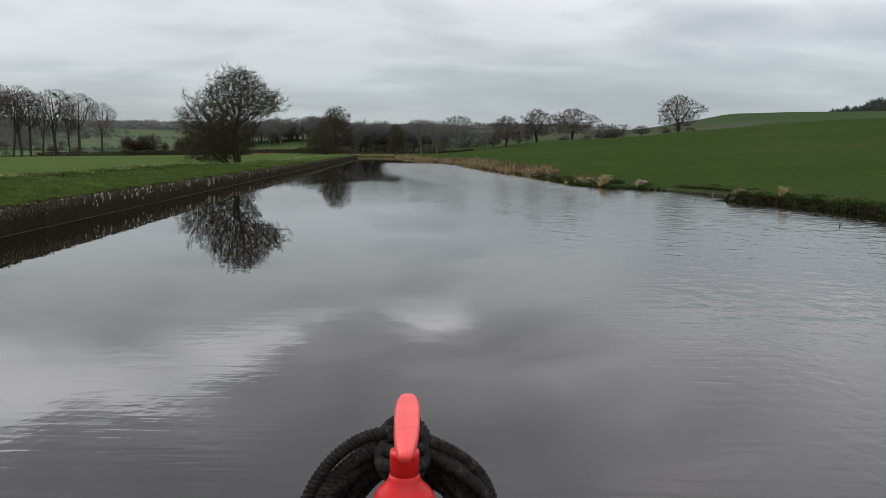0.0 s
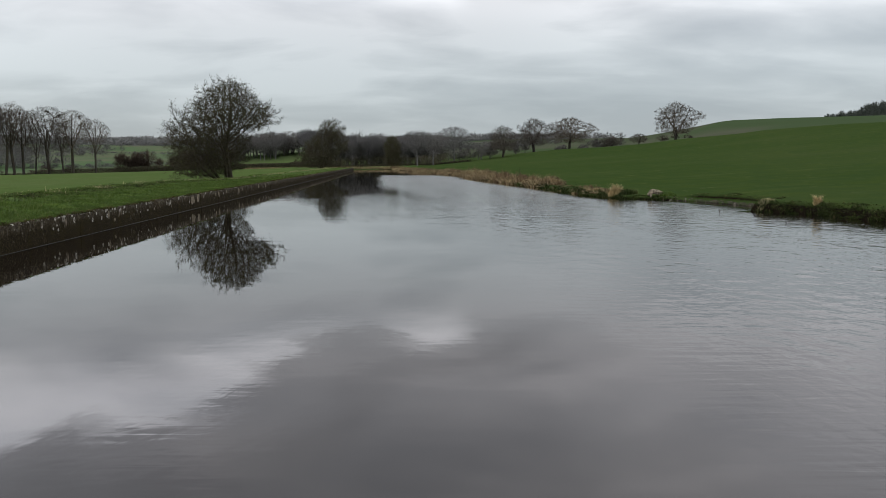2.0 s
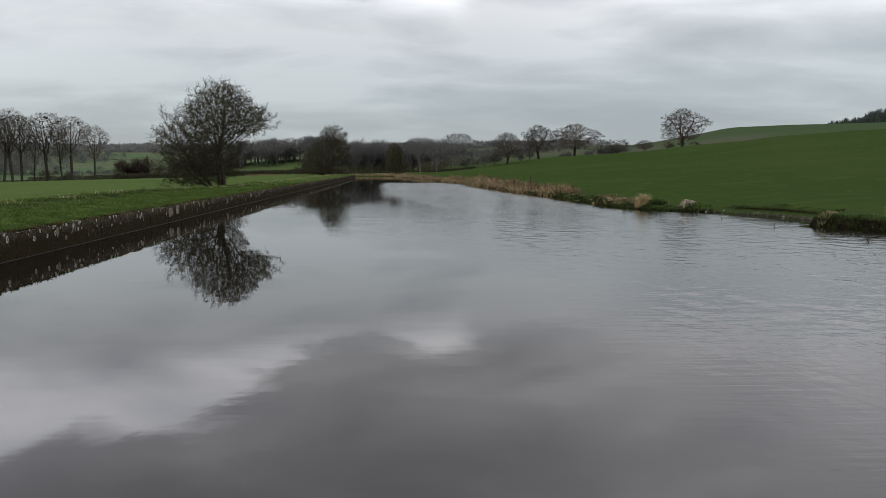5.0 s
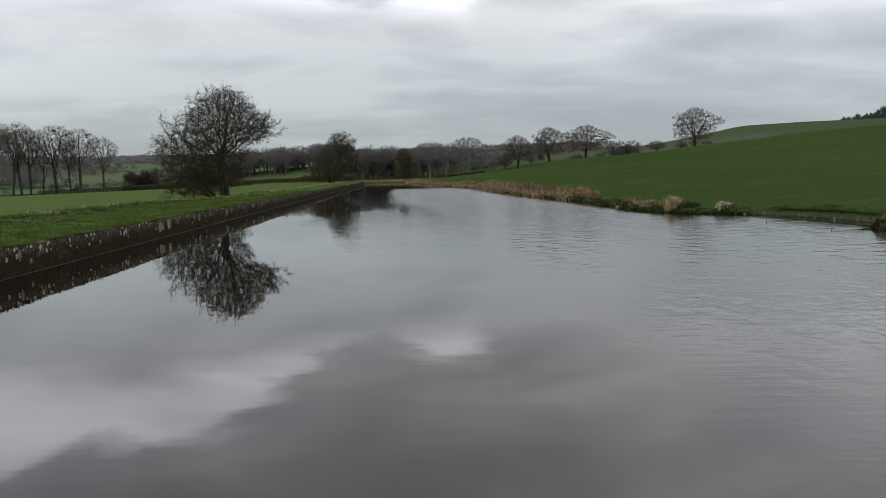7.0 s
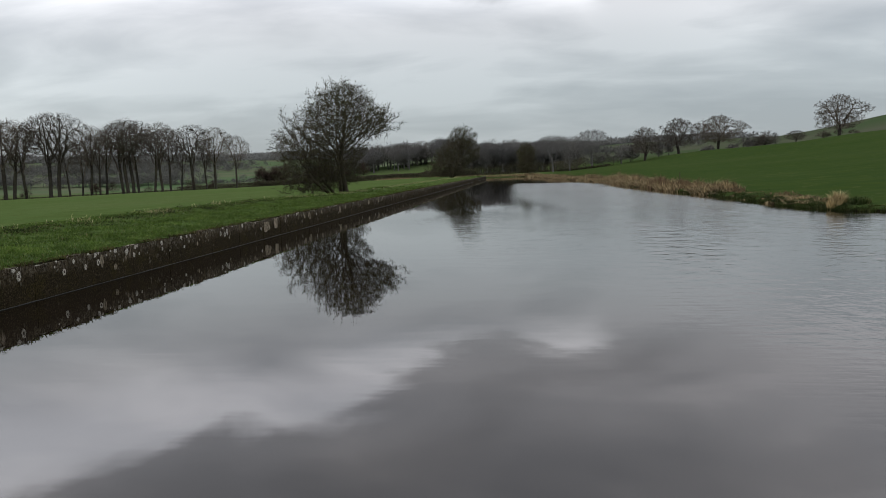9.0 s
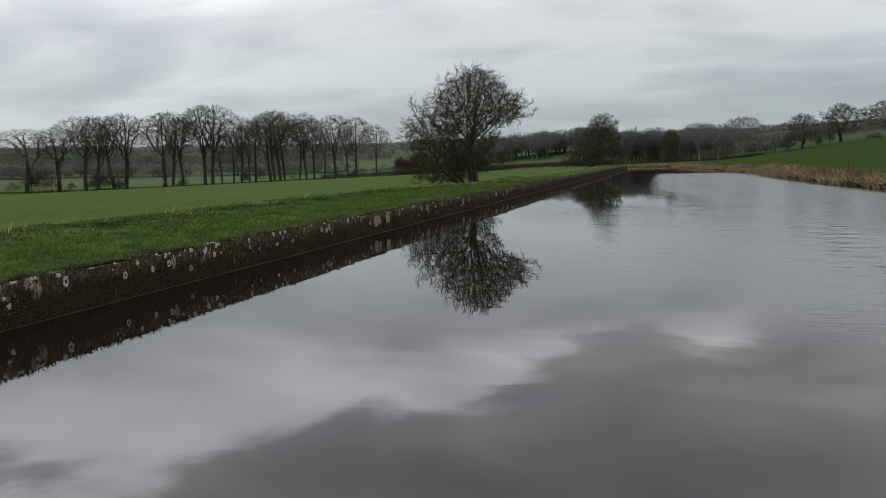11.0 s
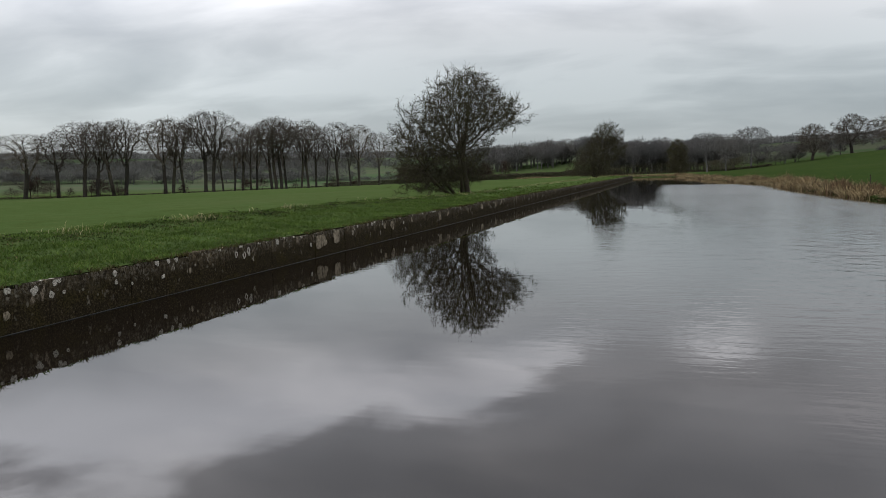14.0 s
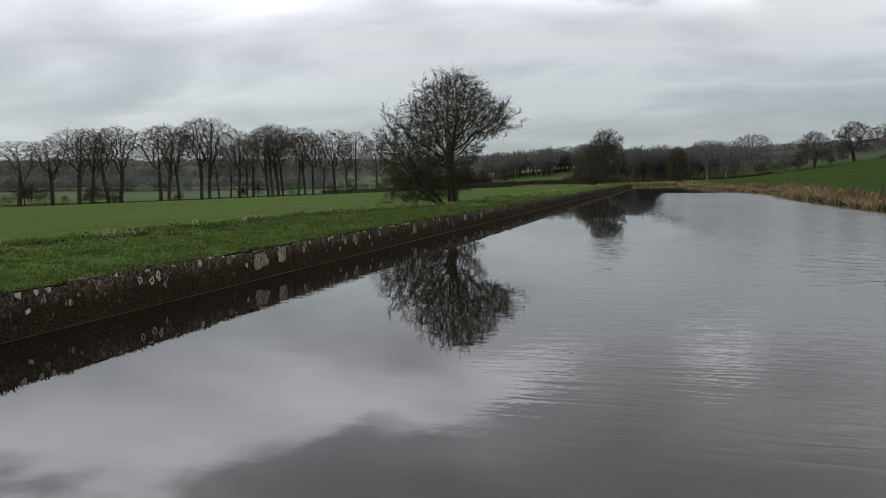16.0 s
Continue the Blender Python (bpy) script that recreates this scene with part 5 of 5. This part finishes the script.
# ---------------------------------------------------------------- hedges
def hedge(name, pts, height, thick, seed, label, per=120):
    rng = random.Random(seed)
    v, f = [], []
    for (x0, y0), (x1, y1) in zip(pts, pts[1:]):
        ln = math.hypot(x1 - x0, y1 - y0)
        for _ in range(int(ln * per)):
            k = rng.random()
            x, y = x0 + (x1 - x0) * k + rng.gauss(0, thick), y0 + (y1 - y0) * k + rng.gauss(0, thick)
            hh = height * (0.92 + 0.25 * clump((x, y), 0.25)) * rng.random() ** 0.7
            c = Vector((x, y, ground_z(x, y) + hh))
            g = rng.uniform(0.10, 0.28)
            out = Vector((rng.gauss(0, 0.6), rng.gauss(0, 0.6), rng.uniform(0.2, 1.2))).normalized() * g * 1.5
            side = Vector((rng.gauss(0, 1), rng.gauss(0, 1), rng.gauss(0, 1))).normalized() * g * 0.5
            n = len(v)
            v += [c - side, c + side, c + out]
            f.append((n, n + 1, n + 2))
    return tagged(mesh_object(name, v, f, M_HEDGE), label, "hedge")


hedge("hedge", [(-112, 285), (-78, 262), (-44, 243), (-27, 232)], 1.9, 0.5, 1, "dark clipped bare hedge across the pasture", 330)
hedge("hedge", [(-225, 206), (-190, 238), (-150, 267), (-112, 287)], 0.55, 0.5, 2, "low rough hedge bottom under the copse", 70)
hedge("hedge", [(-36, 262), (-10, 246), (9, 235)], 0.55, 0.3, 3, "dark bare hedge beside the canal bend")
hedge("hedge", [(-160, 322), (-120, 312), (-82, 308)], 1.6, 0.6, 4, "dark bare hedge beside the thorn thicket", 200)
hedge("hedge", [(-48, 292), (-30, 296), (-8, 292), (2, 262)], 3.4, 1.4, 5, "tall dark thicket under the trees at the bend", 130)

# ---------------------------------------------------------------- far woods as masses
def wood_mass(name, bands, seed, label, material, bits=60, wide=1.0, fat=1.0):
    """Bare crowns of long thin sprays that fan out from the stems, along bands: x, y, x, y, depth, count, height."""
    rng = random.Random(seed)
    v, f = [], []
    for x0, y0, x1, y1, deep, count, height in bands:
        for _ in range(count):
            k = rng.random()
            x, y = x0 + (x1 - x0) * k + rng.gauss(0, deep), y0 + (y1 - y0) * k + rng.gauss(0, deep)
            z, h = ground_z(x, y) - 0.3 - 0.0035 * max(math.hypot(x, y) - 500, 0), height * rng.uniform(0.55, 1.25) * (1 + 0.3 * clump((x, y), 0.03))
            r = h * rng.uniform(0.34, 0.52) * wide
            wd = h * 0.022
            n = len(v)
            v += [Vector((x - wd, y, z)), Vector((x + wd, y, z)), Vector((x, y, z + h * 0.9))]
            f.append((n, n + 1, n + 2))
            for _ in range(bits):
                a, e = rng.uniform(0, 6.283), math.asin(rng.uniform(-0.45, 1.0))
                q = rng.uniform(0.75, 1.05)
                end = Vector((x + math.cos(a) * math.cos(e) * r * q, y + math.sin(a) * math.cos(e) * r * q, z + h * 0.48 + math.sin(e) * h * 0.52 * q))
                root = Vector((x, y, z + h * rng.uniform(0.2, 0.55)))
                start = root.lerp(end, rng.uniform(0.25, 0.75)) + Vector((rng.gauss(0, 1), rng.gauss(0, 1), rng.gauss(0, 1))) * h * 0.04
                side = Vector((math.sin(a), -math.cos(a), rng.gauss(0, 0.6))).normalized() * h * 0.0105 * fat * rng.uniform(0.6, 1.5)
                n = len(v)
                v += [start - side, start + side, end]
                f.append((n, n + 1, n + 2))
    return tagged(mesh_object(name, v, f, material), label, "woodland", kind="stuff")


# distance haze is put into these base colours, palest on the skyline
M_WOOD = blade_material("far_bare_wood_hazed", [(0.0, (0.068, 0.067, 0.065)), (0.6, (0.098, 0.096, 0.092)), (1.0, (0.098, 0.100, 0.084))], 0.95)
M_PINE = blade_material("far_conifers_hazed", [(0.0, (0.050, 0.062, 0.055)), (1.0, (0.070, 0.082, 0.070))], 0.95)
M_SKYLINE = blade_material("ridge_wood_hazed", [(0.0, (0.13, 0.136, 0.140)), (1.0, (0.17, 0.172, 0.170))], 0.95)
M_RIDGE = blade_material("valley_wood_hazed", [(0.0, (0.086, 0.090, 0.090)), (0.6, (0.115, 0.114, 0.110)), (1.0, (0.098, 0.112, 0.098))], 0.95)
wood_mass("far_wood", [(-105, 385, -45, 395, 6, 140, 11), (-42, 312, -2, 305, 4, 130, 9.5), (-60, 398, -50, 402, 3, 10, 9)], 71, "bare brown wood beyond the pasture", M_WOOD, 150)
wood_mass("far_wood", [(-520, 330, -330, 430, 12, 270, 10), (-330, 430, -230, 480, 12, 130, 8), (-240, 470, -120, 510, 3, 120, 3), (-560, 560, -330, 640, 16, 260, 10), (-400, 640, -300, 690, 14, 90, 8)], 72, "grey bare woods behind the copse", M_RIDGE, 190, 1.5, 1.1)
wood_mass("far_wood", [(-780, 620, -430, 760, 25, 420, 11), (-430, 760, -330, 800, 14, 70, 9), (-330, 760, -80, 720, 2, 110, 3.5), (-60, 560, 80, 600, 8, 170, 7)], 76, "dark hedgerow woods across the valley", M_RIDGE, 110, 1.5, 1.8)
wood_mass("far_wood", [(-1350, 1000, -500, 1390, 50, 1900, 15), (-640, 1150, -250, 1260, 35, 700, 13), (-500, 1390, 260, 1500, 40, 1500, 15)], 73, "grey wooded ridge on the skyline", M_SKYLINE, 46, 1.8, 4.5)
M_BUSH = blade_material("brown_thicket", [(0.0, (0.034, 0.026, 0.022)), (1.0, (0.066, 0.050, 0.041))], 0.95)
wood_mass("thicket", [(-120, 316, -98, 320, 2.5, 22, 8.5), (-98, 320, -80, 322, 2, 14, 6.5)], 79, "dense brown thorn thicket in the far pasture", M_BUSH, 420, 1.15, 0.8)
wood_mass("thicket", [(74, 276, 86, 277, 1.0, 7, 2.6)], 82, "low brown bushes round the oak on the brow", M_BUSH, 420, 1.9, 0.6)
wood_mass("undergrowth", [(-214, 216, -186, 240, 2.5, 14, 6.5), (-186, 240, -122, 281, 2.5, 10, 4.5)], 80, "bare brown bushes among the copse trunks", M_BUSH, 420, 1.4, 0.55)
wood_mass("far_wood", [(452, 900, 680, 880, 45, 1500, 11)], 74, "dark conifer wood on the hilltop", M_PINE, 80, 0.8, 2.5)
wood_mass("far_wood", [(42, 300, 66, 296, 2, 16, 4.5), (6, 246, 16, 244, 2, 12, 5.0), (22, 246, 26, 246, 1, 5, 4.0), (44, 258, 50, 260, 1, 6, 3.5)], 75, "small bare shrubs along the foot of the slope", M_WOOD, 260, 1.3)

# ---------------------------------------------------------------- tree hung over the water at the bend
ivy = thorn("alder_tree", 81, [(0.2, 1.5), (2.0, 2.0), (5.0, 2.0), (7.4, 0.8)], [(0.2, 1.5), (2.0, 2.0), (5.0, 1.9), (7.4, 0.8)], 7.3, 700, 0.25, 0.022, 3, 0.12, 0.1)
tagged(ivy, "dark narrow tree overhanging the water at the bend", "tree")
stand(ivy, -11.6, 203.5)

# ---------------------------------------------------------------- rail fence and white house by the copse
M_RAIL = plain_material("brown_rail_wood", (0.085, 0.062, 0.042), 0.9, 0.1, 0.3, 4.0)
fence = new("rail_fence")
fx0, fy0, fx1, fy1 = -208.5, 217.5, -202.5, 223.6
for i in range(6):
    k = i / 5
    x, y = fx0 + (fx1 - fx0) * k, fy0 + (fy1 - fy0) * k
    bm = bmesh.new()
    bmesh.ops.create_cube(bm, size=1.0)
    bmesh.ops.scale(bm, verts=bm.verts[:], vec=(0.14, 0.14, 1.5))
    bmesh.ops.translate(bm, verts=bm.verts[:], vec=(x, y, ground_z(x, y) + 0.55))
    part("post", bm, M_RAIL, fence)
for zz in (0.45, 0.8, 1.12):
    V, F = [], []
    tube(V, F, [Vector((fx0 + (fx1 - fx0) * k / 4, fy0 + (fy1 - fy0) * k / 4, ground_z(fx0 + (fx1 - fx0) * k / 4, fy0 + (fy1 - fy0) * k / 4) + zz)) for k in range(5)], [0.06] * 5, 4)
    mesh_object("rail", V, F, M_RAIL, fence)
tagged(fence, "brown wooden post and rail fence at the field edge", "fence")

M_WHITE = plain_material("white_plaster", (0.44, 0.44, 0.43), 0.85, 0.2, 0.08, 0.6)
M_SLATE = plain_material("grey_slate", (0.12, 0.12, 0.13), 0.7, 0.3, 0.2, 1.5)
M_PANE = plain_material("dark_window_glass", (0.07, 0.075, 0.08), 0.1, 0.5, 0.1, 1.0)
house = new("farm_building")
bm = bmesh.new()
bmesh.ops.create_cube(bm, size=1.0)
bmesh.ops.scale(bm, verts=bm.verts[:], vec=(18, 9, 6.0))
bmesh.ops.translate(bm, verts=bm.verts[:], vec=(0, 0, 2.6))
part("wall", bm, M_WHITE, house)
bm = bmesh.new()
rv = [bm.verts.new(p) for p in ((-9.3, -4.8, 5.5), (9.3, -4.8, 5.5), (9.3, 4.8, 5.5), (-9.3, 4.8, 5.5), (-9.3, 0, 8.0), (9.3, 0, 8.0))]
for q in ((0, 1, 5, 4), (2, 3, 4, 5), (0, 4, 3), (1, 2, 5), (0, 3, 2, 1)):
    bm.faces.new([rv[i] for i in q])
part("roof", bm, M_SLATE, house)
for wx in (-5.2, 0.2, 5.6):
    for wz in (1.4, 3.9):
        bm = bmesh.new()
        bmesh.ops.create_cube(bm, size=1.0)
        bmesh.ops.scale(bm, verts=bm.verts[:], vec=(0.9, 0.12, 1.2))
        bmesh.ops.translate(bm, verts=bm.verts[:], vec=(wx, -4.52, wz))
        part("window", bm, M_PANE, house)
tagged(house, "white plastered farm building with a slate roof", "house")
hx, hy = -304.0, 278.0
house.matrix_world = pose(hx, hy, ground_z(hx, hy), 0, 0, 47) @ Matrix.Scale(0.74, 4)

# ---------------------------------------------------------------- bow of the boat
M_RED = Mat("red_gloss_paint", 0.30, 0.5)
M_RED.color(M_RED.ramp(M_RED.noise(18.0, 4), [(0.3, (0.52, 0.022, 0.018)), (0.75, (0.68, 0.045, 0.035))]))
M_RED.bump(M_RED.noise(60.0, 3), 0.25, 0.002)
M_RED = M_RED.m
# same red, darkened: shade on the post and base is put into the colour
M_RED_SHADED = plain_material("red_paint_shaded", (0.46, 0.006, 0.006), 0.28, 0.25, 0.25, 14.0, 0.001)
M_GREEN = plain_material("green_deck_paint", (0.012, 0.060, 0.022), 0.35, 0.5, 0.2, 12.0, 0.002)
M_HULL = plain_material("black_hull_paint", (0.015, 0.015, 0.016), 0.5, 0.4, 0.2, 8.0)
M_TRIM = plain_material("white_gunwale_paint", (0.70, 0.69, 0.66), 0.4, 0.4, 0.08, 10.0)
M_ROPE = Mat("black_mooring_rope", 0.95, 0.1)
M_ROPE.color(M_ROPE.ramp(M_ROPE.noise(70.0, 4), [(0.3, (0.007, 0.006, 0.006)), (0.6, (0.022, 0.019, 0.018)), (0.8, (0.070, 0.060, 0.050))]))
M_ROPE.bump(M_ROPE.noise(260.0, 3), 0.6, 0.003)
M_ROPE = M_ROPE.m

DECK = 0.80
boat = new("narrowboat_bow")


def bow_half(y):
    """Half width of the boat at y."""
    k = min(max((2.05 - y) / 2.6, 0.0), 1.0)
    return 0.03 + 1.0 * k ** 0.62


V, F = [], []
bys = [2.05, 2.0, 1.9, 1.75, 1.55, 1.3, 1.0, 0.6, 0.1, -0.6, -1.5, -3.0]
for y in bys:
    b = bow_half(y)
    sheer = DECK + 0.10 * step(y, 0.0, 2.0) - 0.1
    V += [(-b * 0.82, y - 0.05, -0.5), (-b, y, 0.35), (-b, y, sheer), (b, y, sheer), (b, y, 0.35), (b * 0.82, y - 0.05, -0.5)]
for j in range(len(bys) - 1):
    for i in (0, 1, 3, 4):
        a = j * 6 + i
        F.append((a, a + 1, a + 7, a + 6))
F += [(0, 1, 2, 3, 4, 5)]
mesh_object("hull", [(x - 0.07, y, z) for x, y, z in V], F, M_HULL, boat, True)
V, F = [], []
for y in bys[:9]:
    b = bow_half(y) - 0.02
    sheer = DECK + 0.10 * step(y, 0.0, 2.0) - 0.1
    V += [(-b - 0.07, y, sheer), (-0.07, y, sheer + 0.015), (b - 0.07, y, sheer)]
for j in range(8):
    for i in (0, 1):
        a = j * 3 + i
        F.append((a, a + 1, a + 4, a + 3))
mesh_object("foredeck", V, F, M_GREEN, boat, True)
for sgn in (-1, 1):
    V, F = [], []
    tube(V, F, [Vector((sgn * bow_half(y) - 0.07, y, DECK + 0.10 * step(y, 0.0, 2.0) - 0.09)) for y in bys], [0.025] * len(bys), 8)
    mesh_object("gunwale", V, F, M_TRIM, boat, True)


def lathe(profile, segs=28):
    bm = bmesh.new()
    rings = []
    for r, z in profile:
        rings.append([bm.verts.new((r * math.cos(2 * math.pi * i / segs), r * math.sin(2 * math.pi * i / segs), z)) for i in range(segs)])
    for a, b in zip(rings, rings[1:]):
        for i in range(segs):
            bm.faces.new((a[i], a[(i + 1) % segs], b[(i + 1) % segs], b[i]))
    bm.faces.new(rings[-1])
    bm.faces.new(list(reversed(rings[0])))
    return bm


SX, SY = -0.065, 1.46
drum = part("stud_base", lathe([(0.058, 0.76), (0.0585, 1.14), (0.058, 1.162), (0.055, 1.178), (0.047, 1.190), (0.035, 1.201), (0.029, 1.212), (0.027, 1.220)]), M_RED_SHADED, boat, "red painted mooring stud base", True)
drum.location = (SX, SY - 0.052, 0)
post = part("stud_post", lathe([(0.0268, 1.19), (0.0268, 1.255), (0.0262, 1.262)]), M_RED_SHADED, boat, "red painted mooring stud post", True)
post.location = (SX, SY - 0.052, 0)
# tapering cross bar with rounded rim, lying fore and aft
bm = bmesh.new()
rings = []
for zz, inset in ((1.262, 0.004), (1.264, 0.0), (1.274, 0.0), (1.279, 0.004), (1.281, 0.010)):
    ring = []
    for i in range(40):
        g = 2 * math.pi * i / 40
        py = math.sin(g)
        half = 0.0265 - 0.0085 * step(-py, -0.35, 1.0)
        cx = math.copysign(abs(math.cos(g)) ** (0.55 if py > 0 else 0.35), math.cos(g)) * (half - inset)
        cy = math.copysign(abs(py) ** 0.62, py) * (0.156 - inset)
        ring.append(bm.verts.new((cx, cy, zz)))
    rings.append(ring)
for a, b in zip(rings, rings[1:]):
    for i in range(40):
        bm.faces.new((a[i], a[(i + 1) % 40], b[(i + 1) % 40], b[i]))
bm.faces.new(rings[-1])
bm.faces.new(list(reversed(rings[0])))
bar = part("stud_crossbar", bm, M_RED, boat, "glossy red rounded crossbar", True)
bar.matrix_basis = pose(SX - 0.001, SY + 0.062, 0, 0, 0, 1.5) @ pose(0, 0, 1.26, 3, 0, 0) @ pose(0, 0, -1.26)
tagged(boat, "narrowboat bow with a green deck and red mooring stud", "boat")


def rope_sweep(pts, radius, closed=False, lobes=3, twist=200.0):
    """A laid rope: a lobed section that turns as it goes."""
    V, F = [], []
    n, sides, run = len(pts), 16, 0.0
    for i, p in enumerate(pts):
        a = (pts[(i + 1) % n] - pts[i - 1]).normalized() if closed else (pts[min(i + 1, n - 1)] - pts[max(i - 1, 0)]).normalized()
        u = Vector((0, 0, 1)).cross(a)
        u = u.normalized() if u.length > 0.05 else a.orthogonal().normalized()
        w2 = a.cross(u)
        run += (p - pts[i - 1]).length if i else 0.0
        for k in range(sides):
            g = 2 * math.pi * k / sides
            r = radius * (0.78 + 0.28 * abs(math.cos(lobes * (g - run * twist) / 2)))
            V.append(p + (u * math.cos(g) + w2 * math.sin(g)) * r)
    for i in range(n if closed else n - 1):
        for k in range(sides):
            a, b = i * sides + k, i * sides + (k + 1) % sides
            c, d = ((i + 1) % n) * sides + (k + 1) % sides, ((i + 1) % n) * sides + k
            F.append((a, b, c, d))
    return V, F


rope = new("mooring_rope")
rngr = random.Random(9)
for i in range(14):
    ring = i % 7
    cx, cy = SX - 0.012 + rngr.gauss(0, 0.010), 1.60 + 0.014 * ring + rngr.gauss(0, 0.008)
    rx, rz = 0.190 - 0.014 * ring + rngr.gauss(0, 0.005), 0.170 - 0.013 * ring + rngr.gauss(0, 0.004)
    cz = 1.035 + rngr.gauss(0, 0.008)
    tilt = rngr.gauss(0, 0.06)
    pts = []
    for k in range(420):
        g = 2 * math.pi * k / 420
        x, z = rx * math.cos(g), rz * math.sin(g) - 0.028 * math.sin(g) * abs(math.cos(g)) ** 1.5 * (math.sin(g) > 0)
        z = max(z, -0.19 + 0.012 * (i % 3))
        pts.append(Vector((cx + x, cy + 0.15 * z + tilt * x + 0.012 * math.sin(3 * g + i), cz + z + 0.005 * math.sin(4 * g + i))))
    V, F = rope_sweep(pts, 0.0135, True)
    mesh_object("coil", V, F, M_ROPE, rope, True)
for i in range(5):
    pts = []
    for k in range(180):
        g = 2 * math.pi * k / 180
        pts.append(Vector((SX - 0.012 + (0.040 + 0.004 * (i % 2)) * math.cos(g), 1.565 + 0.022 * i + 0.05 * math.sin(g), 1.175 + 0.030 * math.sin(g) * (1 if i % 2 else -0.4) + 0.007 * i)))
    V, F = rope_sweep(pts, 0.0135, True)
    mesh_object("knot_turn", V, F, M_ROPE, rope, True)
tagged(rope, "coiled black mooring rope hung round the bow stud", "rope")
